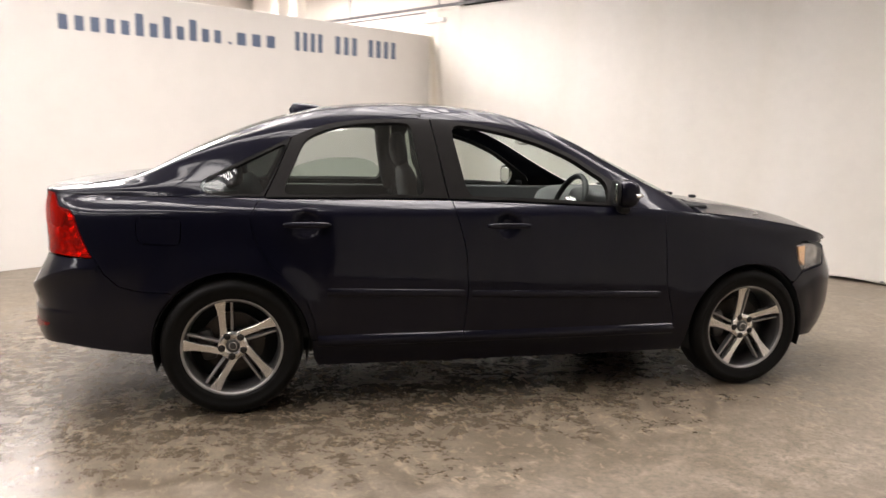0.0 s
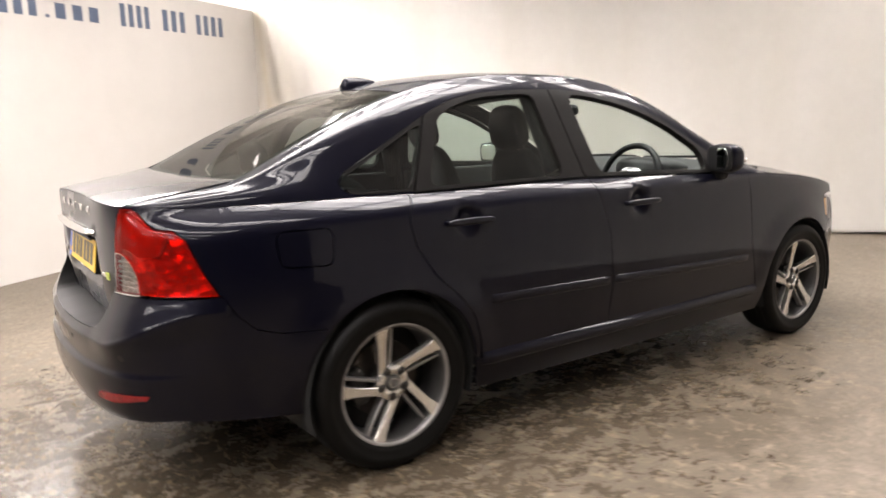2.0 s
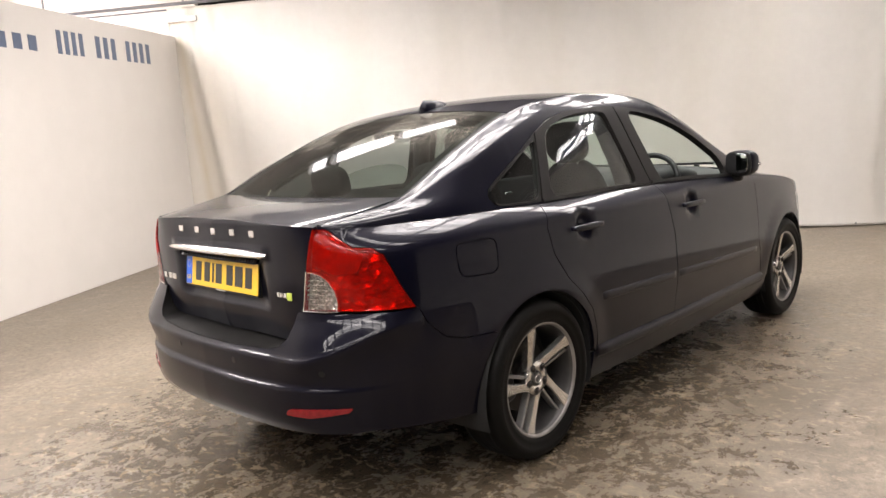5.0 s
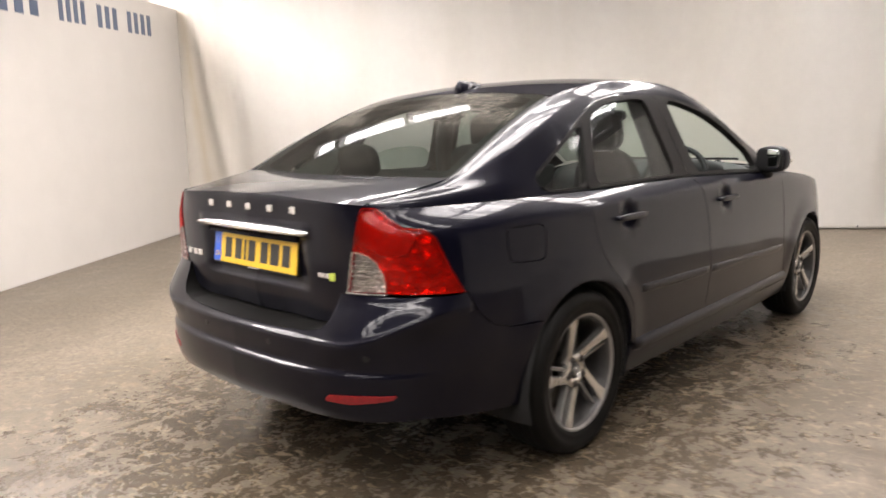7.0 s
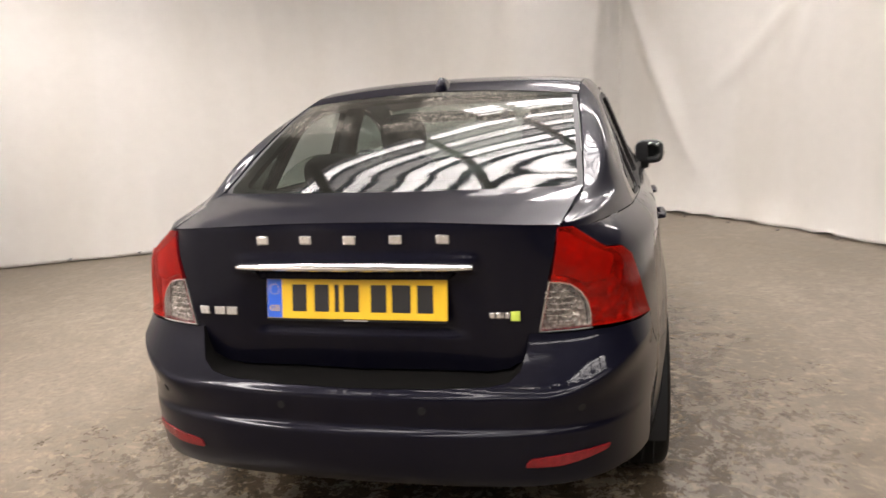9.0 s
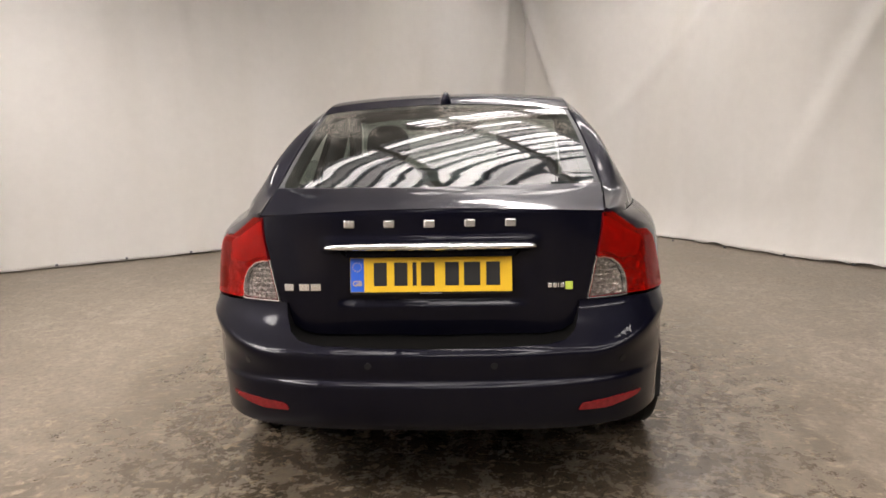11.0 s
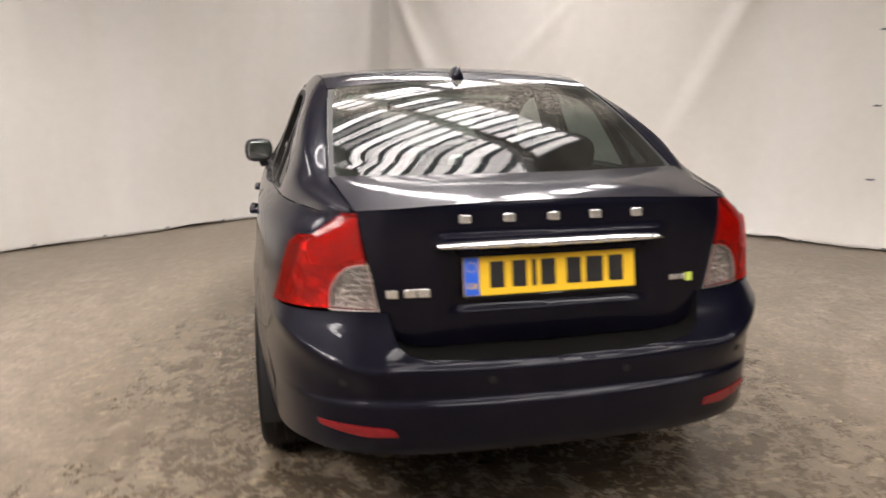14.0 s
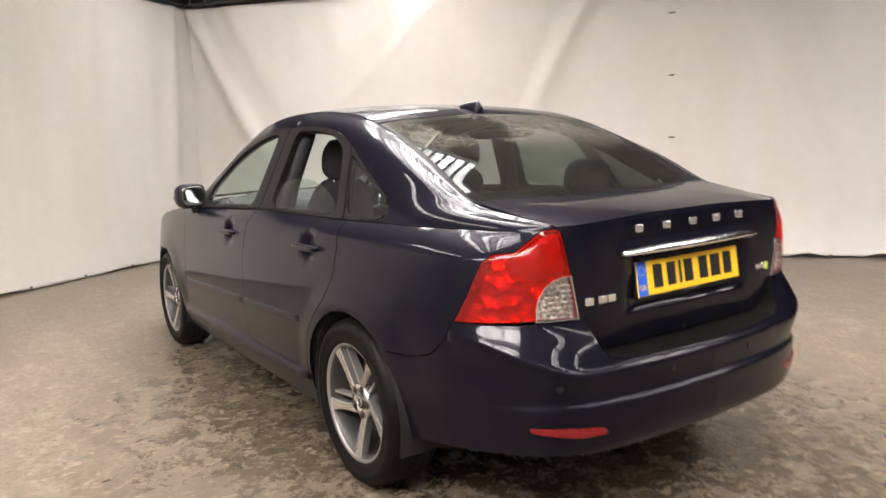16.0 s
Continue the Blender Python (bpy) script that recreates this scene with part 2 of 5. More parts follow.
# ---- car materials ----
def paint_material(name="dark_blue_metallic_paint"):
    m = material(name, (0.010, 0.012, 0.028), 0.36, 0.25, Coat_Weight=0.8, Coat_Roughness=0.03, Coat_IOR=1.28, Specular_IOR_Level=0.05)
    fine = noise_tex(m, 900, 2, 0.5)
    dust = noise_tex(m, 3.2, 6, 0.62, 0.7, (1, 1, 1.6))
    streak = noise_tex(m, 7, 5, 0.6, 0.4, (1, 1, 0.25))
    dirt = mix(m, 0.6, ramp(m, dust, [(0.40, 0.0), (0.72, 1.0)]), ramp(m, streak, [(0.42, 0.0), (0.75, 1.0)]))
    base = mix(m, ramp(m, fine, [(0.45, 0.0), (0.7, 0.5)]), (0.0020, 0.0020, 0.0054), (0.0056, 0.0056, 0.0155))
    c = mix(m, 0.5, base, (0.032, 0.029, 0.027))
    m.node_tree.links.new(ramp(m, dirt, [(0.0, 0.0), (1.0, 0.13)], "Color").outputs[0], c.inputs[0])
    into(m, c, "Base Color")
    into(m, ramp(m, dirt, [(0.0, 0.025), (1.0, 0.10)], "Color"), "Coat Roughness")
    return m


def glass_material(name, tint, dirt=0.0, dirt_colour=(0.35, 0.35, 0.33), speckle=0.0, gloss_at=0.06):
    """A thin tinted pane: clear through, mirror gloss by Fresnel, with a film of dirt or droplets."""
    m = bpy.data.materials.new(name)
    m.use_nodes = True
    nt = m.node_tree
    nt.nodes.remove(nt.nodes["Principled BSDF"])
    out = nt.nodes["Material Output"]
    clear, gloss, film = add(m, "BsdfTransparent"), add(m, "BsdfGlossy"), add(m, "BsdfDiffuse")
    clear.inputs[0].default_value, gloss.inputs["Roughness"].default_value = (*tint, 1), 0.004
    film.inputs[0].default_value = (*dirt_colour, 1)
    lw, pw, fres, mx, mf = add(m, "LayerWeight"), add(m, "Math", operation="POWER"), add(m, "Math", operation="MULTIPLY_ADD"), add(m, "MixShader"), add(m, "MixShader")
    lw.inputs["Blend"].default_value, pw.inputs[1].default_value = 0.5, 5.0
    fres.inputs[1].default_value, fres.inputs[2].default_value = 0.55, gloss_at
    wire(m, lw, "Facing", pw, 0)
    wire(m, pw, 0, fres, 0)
    wire(m, fres, 0, mx, 0)
    nt.links.new(clear.outputs[0], mx.inputs[1])
    nt.links.new(gloss.outputs[0], mx.inputs[2])
    n1 = noise_tex(m, 5, 6, 0.7, 0.5)
    veil = ramp(m, n1, [(0.35, dirt * 0.3), (0.75, dirt)])
    if speckle:
        n2 = noise_tex(m, 170, 3, 0.6)
        # the rain has dried off the lower pane and still beads on the upper
        zone, place, parts_xyz = noise_tex(m, 2.4, 5, 0.65, 0.3), add(m, "TexCoord"), add(m, "SeparateXYZ")
        wire(m, place, "Object", parts_xyz, 0)
        rise = ramp(m, parts_xyz, [(0.22, 0.0), (0.33, 1.0)], "Z")
        lower = add(m, "Math", operation="SUBTRACT")
        lower.inputs[1].default_value = 1.0
        wire(m, parts_xyz, "Z", lower, 0)
        m.node_tree.links.new(lower.outputs[0], rise.inputs[0])
        beads = mix(m, 0.5, ramp(m, zone, [(0.42, 0.0), (0.56, 1.0)]), rise)
        drops = mix(m, 1.0, ramp(m, n2, [(0.52, 0.0), (0.60, speckle)]), ramp(m, beads, [(0.45, 0.0), (0.80, 1.0)], "Color"), "MULTIPLY")
        veil = mix(m, 1.0, veil, drops, "ADD")
        bp = add(m, "Bump")
        bp.inputs["Strength"].default_value, bp.inputs["Distance"].default_value = 0.015, 0.001
        nt.links.new(n2.outputs[0], bp.inputs["Height"])
        nt.links.new(bp.outputs[0], gloss.inputs["Normal"])
    nt.links.new(veil.outputs[0], mf.inputs[0])
    nt.links.new(mx.outputs[0], mf.inputs[1])
    nt.links.new(film.outputs[0], mf.inputs[2])
    nt.links.new(mf.outputs[0], out.inputs[0])
    return m


PAINT = paint_material()
BLACK = plain_material("black_plastic", (0.008, 0.008, 0.0085), 0.55, 20, 0.3, Specular_IOR_Level=0.25)
SATIN = plain_material("satin_black_trim", (0.010, 0.009, 0.0085), 0.42, 12, 0.4, Specular_IOR_Level=0.12)
RUBBER = plain_material("tyre_rubber", (0.0050, 0.0047, 0.0043), 0.5, 14, 0.4, Specular_IOR_Level=0.10)
DARK_GAP = material("underside_black", (0.006, 0.006, 0.006), 0.9)
SILVER = plain_material("machined_alloy", (0.66, 0.64, 0.61), 0.24, 30, 0.12, 0.9, 0.0)
GREY_ALLOY = plain_material("grey_painted_alloy", (0.052, 0.050, 0.048), 0.4, 30, 0.2, 0.4, 0.0)
DISC = plain_material("brake_disc_steel", (0.045, 0.040, 0.036), 0.4, 40, 0.3, 0.8)
CHROME = material("chrome", (0.80, 0.79, 0.78), 0.12, 1.0)
BADGE = plain_material("satin_chrome_badge", (0.70, 0.69, 0.67), 0.22, 40, 0.1, 0.9, 0.0)
RED_LENS = glass_material("red_lamp_lens", (0.95, 0.050, 0.022), 0.24, (0.55, 0.018, 0.009), gloss_at=0.03)
CLEAR_LENS = glass_material("clear_lamp_lens", (0.93, 0.92, 0.90), 0.05, (0.6, 0.59, 0.57), gloss_at=0.04)
HEAD_LENS = glass_material("clear_headlamp_lens", (0.95, 0.94, 0.92), 0.22, (0.75, 0.73, 0.70))
GLASS = glass_material("green_tinted_glass", (0.72, 0.80, 0.76), 0.025)
DUSTY_GLASS = glass_material("dusty_tinted_glass", (0.56, 0.63, 0.60), 0.07, (0.25, 0.24, 0.22))
# grey film paints the wall's reflection; the dark tint stands for the dim cabin
HAZY_GLASS = glass_material("hazy_dark_glass", (0.22, 0.25, 0.24), 0.16, (0.10, 0.095, 0.09), gloss_at=0.03)
REAR_GLASS = glass_material("rain_spotted_rear_glass", (0.21, 0.25, 0.235), 0.022, (0.62, 0.58, 0.50), 0.27, gloss_at=0.022)
SEAT = plain_material("charcoal_seat_cloth", (0.016, 0.016, 0.018), 0.85, 60, 0.3, 0.0, 0.0)
DASH = plain_material("dark_grey_dash", (0.032, 0.032, 0.033), 0.6, 50, 0.2)
LINING = plain_material("grey_headlining", (0.11, 0.108, 0.10), 0.9, 40, 0.1)
MIRROR = material("mirror_glass", (0.55, 0.57, 0.55), 0.01, 1.0)
YELLOW = plain_material("yellow_plate", (0.70, 0.44, 0.022), 0.35, 30, 0.06, 0.0, 0.0)
BLUE = material("blue_band", (0.02, 0.10, 0.52), 0.35)
INK = material("black_print", (0.012, 0.012, 0.012), 0.4)
GREEN_LEAF = material("lime_badge", (0.45, 0.55, 0.08), 0.35)
AMBER = material("amber_lens", (0.78, 0.46, 0.22), 0.15, 0, Coat_Weight=1.0)


def reflector_material(name, colour, rough, cells=26, metal=0.85):
    m = material(name, colour, rough, metal)
    co, v = add(m, "TexCoord"), add(m, "TexVoronoi")
    v.inputs["Scale"].default_value = cells
    wire(m, co, "Object", v, "Vector")
    into(m, mix(m, 0.75, tuple(colour), ramp(m, v, [(0.05, 1.0), (0.6, 0.30)], "Distance"), "MULTIPLY"), "Base Color")
    bump(m, v, 0.7, 0.02)
    return m


REFLECTOR = reflector_material("faceted_reflector", (0.66, 0.64, 0.62), 0.25)
LAMP_WELL = reflector_material("faceted_lamp_well", (0.62, 0.57, 0.52), 0.3, 75, 0.35)
DEEP_RED = plain_material("dark_red_lamp_chamber", (0.20, 0.008, 0.007), 0.5, 25, 0.6)
RED_REFLECTOR = plain_material("red_reflector", (0.17, 0.006, 0.009), 0.25, 60, 0.35)


# ---- smooth curves ----
def smooth_curve(keys, soft=0.0):
    """A smooth function through (position, value) keys, level beyond its ends; values may be tuples. soft: a blur along it, in its own units."""
    xs = [k[0] for k in keys]
    vs = np.array([k[1] if isinstance(k[1], tuple) else (k[1],) for k in keys], float)
    n = len(xs)
    slope = np.zeros_like(vs)
    for i in range(n):
        a, b = max(0, i - 1), min(n - 1, i + 1)
        slope[i] = (vs[b] - vs[a]) / (xs[b] - xs[a])
        if 0 < i < n - 1:
            flat = (vs[i] - vs[i - 1]) * (vs[i + 1] - vs[i]) <= 0
            slope[i][flat] = 0
    fine = np.linspace(xs[0], xs[-1], 3001)
    table = np.zeros((3001, vs.shape[1]))
    for k, x in enumerate(fine):
        i = min(n - 2, max(j for j in range(n) if xs[j] <= x))
        h = xs[i + 1] - xs[i]
        t = (x - xs[i]) / h
        table[k] = vs[i] * (2 * t**3 - 3 * t**2 + 1) + slope[i] * h * (t**3 - 2 * t**2 + t) + vs[i + 1] * (3 * t**2 - 2 * t**3) + slope[i + 1] * h * (t**3 - t**2)
    if soft:
        w = int(soft * 3 / (fine[1] - fine[0]))
        kernel = np.exp(-0.5 * (np.arange(-w, w + 1) / (w / 3)) ** 2)
        kernel /= kernel.sum()
        for c in range(table.shape[1]):
            col = table[:, c]
            head, tail = 2 * col[0] - col[w:0:-1], 2 * col[-1] - col[-2:-w - 2:-1]
            table[:, c] = np.convolve(np.concatenate([head, col, tail]), kernel, "valid")
    x0, dx = float(fine[0]), float(fine[1] - fine[0])
    rows = [tuple(map(float, r)) for r in table]

    def at(x):
        f = min(max((x - x0) / dx, 0.0), 2999.9999)
        i = int(f)
        t = f - i
        r = tuple(p + (q - p) * t for p, q in zip(rows[i], rows[i + 1]))
        return r[0] if len(r) == 1 else r
    return at


# ---- the body as three smooth skins: sides and ends, window band, top ----
PLAN = [(0, -2.275), (0.25, -2.265), (0.47, -2.23), (0.635, -2.165), (0.735, -2.055), (0.792, -1.90), (0.836, -1.65), (0.862, -1.32),
        (0.874, -0.9), (0.884, 0), (0.88, 0.7), (0.868, 1.32), (0.828, 1.65), (0.738, 1.89), (0.58, 2.045), (0.33, 2.15), (0, 2.195)]
CHORD = [0.0]
for p, q in zip(PLAN, PLAN[1:]):
    CHORD.append(CHORD[-1] + math.dist(p, q))
plan_xy = smooth_curve([(c, tuple(map(float, p))) for c, p in zip(CHORD, PLAN)], 0.05)
END_U = CHORD[-1]
US = np.linspace(0, END_U, 1400)
PX = np.array([plan_xy(u) for u in US])


def nearest_u(x, y):
    return float(US[int(np.argmin((PX[:, 0] - x) ** 2 + (PX[:, 1] - y) ** 2))])


TAIL = PX[US < nearest_u(0.84, -1.6)]
TAIL_U = US[US < nearest_u(0.84, -1.6)]


def tail_u(x):
    """u at the tail, signed like x."""
    return float(np.interp(abs(x), TAIL[:, 0], TAIL_U)) * (1 if x >= 0 else -1)


SIDE_Y = PX[(US > nearest_u(0.70, -2.08)) & (US < nearest_u(0.62, 2.07))]
SIDE_U = US[(US > nearest_u(0.70, -2.08)) & (US < nearest_u(0.62, 2.07))]


def side_u(y):
    return float(np.interp(y, SIDE_Y[:, 1], SIDE_U))


side_inset = smooth_curve([(0.16, 0.07), (0.22, 0.042), (0.28, 0.020), (0.31, 0.015), (0.336, 0.0135), (0.36, 0.0125), (0.42, 0.009), (0.54, 0.0), (0.70, 0.004), (0.85, 0.015), (0.905, 0.022), (0.930, 0.029), (0.948, 0.041), (0.964, 0.057), (0.980, 0.077), (0.995, 0.101), (1.004, 0.116), (1.012, 0.124)], 0.004)
rear_inset = smooth_curve([(0.20, 0.15), (0.26, 0.090), (0.30, 0.046), (0.335, 0.018), (0.37, 0.006), (0.41, 0.001), (0.466, 0.0), (0.474, 0.004), (0.484, 0.016), (0.55, 0.012), (0.570, 0.014), (0.580, 0.024), (0.60, 0.036), (0.64, 0.060), (0.70, 0.098), (0.74, 0.108), (0.82, 0.106), (0.96, 0.102), (1.0, 0.103), (1.03, 0.11)], 0.003)
front_inset = smooth_curve([(0.18, 0.12), (0.30, 0.03), (0.45, 0.0), (0.56, 0.0), (0.62, 0.02), (0.72, 0.07), (0.80, 0.14), (0.90, 0.26)])
U_REAR_IN, U_REAR_OUT = nearest_u(0.46, -2.23), nearest_u(0.79, -1.88)
U_FRONT_IN, U_FRONT_OUT = nearest_u(0.80, 1.78), nearest_u(0.60, 2.08)
REAR_WHEEL, FRONT_WHEEL = (-1.32, 0.315), (1.32, 0.315)
HANDLES = [(-0.985, 0.872), (-0.035, 0.866)]


lid_inset = smooth_curve([(0.56, 0.150), (0.60, 0.138), (0.66, 0.122), (0.74, 0.112), (0.82, 0.107), (0.96, 0.103), (1.0, 0.103), (1.03, 0.11)])


U_CREASE_IN, U_CREASE_OUT = nearest_u(0.50, -2.22), nearest_u(0.775, -1.95)


def crease_z(u):
    return 0.572 + 0.105 * step(U_CREASE_IN, U_CREASE_OUT, u)


def over_crease(u, z):
    """The bumper's crease climbs towards the lamp's outer corner; the heights round it are shifted to follow."""
    c = crease_z(u)
    if 0.484 < z <= c:
        return 0.484 + (z - 0.484) * 0.088 / (c - 0.484)
    if c < z < 0.74:
        return 0.572 + (z - c) * 0.168 / (0.74 - c)
    return z


def body(u, z, tail=None):
    """The skin of sides and ends: u runs round the car from the middle of its tail, z up."""
    s = 1 if u >= 0 else -1
    u = abs(u)
    (x, y), (x0, y0), (x1, y1) = plan_xy(u), plan_xy(max(0, u - 0.004)), plan_xy(min(END_U, u + 0.004))
    d = math.hypot(x1 - x0, y1 - y0)
    nx, ny = (y1 - y0) / d, -(x1 - x0) / d
    wr = 1 - step(U_REAR_IN, U_REAR_OUT, u)
    wf = step(U_FRONT_IN, U_FRONT_OUT, u)
    drop = 0.016 * step(-1.55, -2.05, y)
    lift = 0.10 * step(0.75, 1.9, y)
    g = (1 - wr - wf) * side_inset(z + drop + lift * step(0.6, 0.8, z)) + wr * (tail or rear_inset)(z if tail else over_crease(u, z)) * (1 - 0.35 * step(0.15, 0.56, x)) + wf * front_inset(z)
    for hy, hz in HANDLES:
        r = math.hypot((y - hy) / 1.0, (z - hz - 0.006) * 1.0)
        if r < 0.08:
            g += 0.022 * (1 - step(0.020, 0.072, r))
    if wr > 0.3 and z > 0.66:
        inside = (1 - step(0.26, 0.345, x)) * step(0.702, 0.728, z) * (1 - step(0.872, 0.896, z))
        g += 0.016 * inside
        g -= 0.008 * (1 - step(0.33, 0.37, x)) * step(0.878, 0.897, z) * (1 - step(0.915, 0.945, z))
    if wr > 0.0 and 0.44 < z < 0.735 and not tail:
        c = crease_z(u)
        span = step(U_CREASE_IN - 0.12, U_CREASE_IN + 0.10, u) * (1 - step(U_CREASE_OUT - 0.10, U_CREASE_OUT + 0.16, u))
        g -= 0.020 * span * (step(c - 0.13, c, z) ** 2 if z < c else 1 - (z - c) / (0.735 - c))
    flare = 0.0
    for wy, wz in (REAR_WHEEL, FRONT_WHEEL):
        r = math.hypot(y - wy, z - wz)
        flare = max(flare, 0.012 * (1 - step(0.355, 0.49, r)))
    g -= flare * (1 - wr) * (1 - wf) * step(0.27, 0.42, z)
    return Vector((s * (x - nx * g), y - ny * g, z))


def lid_skin(u, z):
    return body(u, z, lid_inset)


belt_z = smooth_curve([(-2.15, 0.998), (-2.0, 0.992), (-1.7, 0.992), (-1.42, 0.992), (-1.17, 0.988), (-0.33, 0.986), (0.54, 0.957), (0.82, 0.942), (1.0, 0.930), (1.4, 0.888), (1.75, 0.825), (2.02, 0.745)], 0.06)
edge = smooth_curve([(-2.148, (0.556, 1.003)), (-1.95, (0.582, 1.032)), (-1.76, (0.602, 1.064)), (-1.55, (0.590, 1.168)), (-1.3, (0.572, 1.280)), (-1.08, (0.556, 1.358)), (-0.85, (0.558, 1.408)), (-0.5, (0.572, 1.432)),
                     (-0.2, (0.582, 1.424)), (0.05, (0.596, 1.386)), (0.33, (0.628, 1.290)), (0.62, (0.682, 1.138)), (0.84, (0.720, 1.028)), (1.02, (0.748, 0.948))], 0.06)
crest = smooth_curve([(-2.14, 0.0), (-1.9, 0.004), (-1.72, 0.022), (-1.52, 0.048), (-1.28, 0.048), (-1.05, 0.039), (-0.85, 0.030), (0.0, 0.022), (0.5, 0.012), (0.9, 0.003), (1.0, 0.0)], 0.06)


shoulder = smooth_curve([(-2.12, 0.006), (-1.98, 0.014), (-1.78, 0.020), (-1.58, 0.012), (-1.38, 0.0), (-1.2, 0.0)], 0.04)
# the belt's line in plan round the rear corner
TURN = [body(u, belt_z(plan_xy(u)[1] + 0.05)) for u in np.linspace(nearest_u(0.575, -2.19), side_u(-1.1), 160)]
TURN_Y, TURN_X = [p.y for p in TURN], [p.x for p in TURN]


def band(y, t):
    """The window band: t from the belt (0) to the roof's edge (1)."""
    z0 = belt_z(y)
    px = float(np.interp(y, TURN_Y, TURN_X)) if y < -1.25 else body(side_u(y), z0).x
    ex, ez = edge(y)
    b = crest(y) * 1.25 / (((0.84 / max(t, 1e-3)) ** 3 + (0.16 / max(1 - t, 1e-3)) ** 3) ** (1 / 3))
    return Vector((px + (ex - px) * t + b * 0.90, y, z0 + (ez - z0) * t + b * 0.32 + shoulder(y) * 9.48 * t * (1 - t) ** 3))


def band_t(y, z):
    lo, hi = 0.0, 1.0
    for _ in range(24):
        m = (lo + hi) / 2
        lo, hi = (m, hi) if band(y, m).z < z else (lo, m)
    return (lo + hi) / 2


middle_z = smooth_curve([(-1.76, 1.068), (-1.55, 1.186), (-1.3, 1.302), (-1.04, 1.392), (-0.85, 1.434), (-0.5, 1.462), (-0.2, 1.456), (0.1, 1.415), (0.4, 1.318), (0.8, 1.142), (1.10, 0.994)], 0.06)
nose_z = smooth_curve([(0.9, 1.012), (1.2, 0.970), (1.46, 0.945), (1.79, 0.880), (2.02, 0.798), (2.12, 0.750)], 0.05)


def top(y, q):
    """The top skin from rear glass to windscreen: q from -1 to 1 across."""
    at = max(y, -1.70)                       # the glass runs on straight to its lower edge
    (ex, ez), mz = edge(at), middle_z(at)
    if y < at:
        ex2, ez2 = edge(-1.60)
        run = (y - at) / 0.10
        ex, ez, mz = ex + run * (ex2 - ex), ez + run * (ez2 - ez), mz + run * (middle_z(-1.60) - mz)
    return Vector((q * ex, y, ez + (mz - ez) * (1 - abs(q) ** 2.4)))


def lid_top(v, q):
    """The upper face of the boot lid: v from its rear lip (0) to the rear glass (1)."""
    rear = body(tail_u(q * 0.582), 1.004 + 0.018 * (1 - q * q))
    ex, ez = edge(-1.76)
    front = Vector((q * ex, -1.76 - 0.04 * (1 - q * q), ez - 0.004 * (1 - q * q)))
    rear.x = q * 0.556
    p = rear.lerp(front, v)
    w = min(1.0, max(0.0, v))
    p.z += 0.026 * w * (1 - w) * (1 - q ** 4)
    return p


def bonnet(y, q):
    p = body(side_u(min(y, 1.98)), belt_z(y))
    back = step(2.0, 2.14, y)
    z = belt_z(y) + (nose_z(y) - belt_z(y)) * (1 - abs(q) ** 2.2)
    return Vector((q * p.x * (1 - 0.25 * back), y, z + 0.010 * math.exp(-((abs(q) - 0.62) / 0.14) ** 2)))


# ---- panels cut from a skin ----
def dense(poly, longest):
    out = []
    for a, b in zip(poly, poly[1:] + poly[:1]):
        n = max(1, int(math.ceil(math.dist(a, b) / longest)))
        out += [(a[0] + (b[0] - a[0]) * k / n, a[1] + (b[1] - a[1]) * k / n) for k in range(n)]
    return out


def open_dense(line, longest):
    out = []
    for a, b in zip(line, line[1:]):
        n = max(1, int(math.ceil(math.dist(a, b) / longest)))
        out += [(a[0] + (b[0] - a[0]) * k / n, a[1] + (b[1] - a[1]) * k / n) for k in range(n)]
    return out + [line[-1]]


def rounded(poly, radius, n=5):
    out = []
    for i, p in enumerate(poly):
        a, b = Vector(poly[i - 1]), Vector(poly[(i + 1) % len(poly)])
        p = Vector(p)
        r = min(radius, (a - p).length * 0.45, (b - p).length * 0.45)
        s, e = p + (a - p).normalized() * r, p + (b - p).normalized() * r
        out += [tuple(s * (1 - t) ** 2 + p * 2 * t * (1 - t) + e * t * t) for t in [k / n for k in range(n + 1)]]
    return out


def within(poly, x, y):
    hit, j = False, len(poly) - 1
    for i in range(len(poly)):
        (xi, yi), (xj, yj) = poly[i], poly[j]
        if (yi > y) != (yj > y) and x < (xj - xi) * (y - yi) / (yj - yi) + xi:
            hit = not hit
        j = i
    return hit


def shrunk(poly, gap):
    """The outline drawn in by a gap."""
    area = sum(a[0] * b[1] - b[0] * a[1] for a, b in zip(poly, poly[1:] + poly[:1]))
    sign, out = (1 if area > 0 else -1), []
    for i, p in enumerate(poly):
        a, b = poly[i - 1], poly[(i + 1) % len(poly)]
        d1 = Vector((p[0] - a[0], p[1] - a[1])).normalized()
        d2 = Vector((b[0] - p[0], b[1] - p[1])).normalized()
        n = Vector((-(d1.y + d2.y), d1.x + d2.x))
        if n.length < 1e-6:
            out.append(p)
            continue
        n = n.normalized() * sign * gap
        out.append((p[0] + n.x, p[1] + n.y))
    return out


from mathutils.geometry import delaunay_2d_cdt


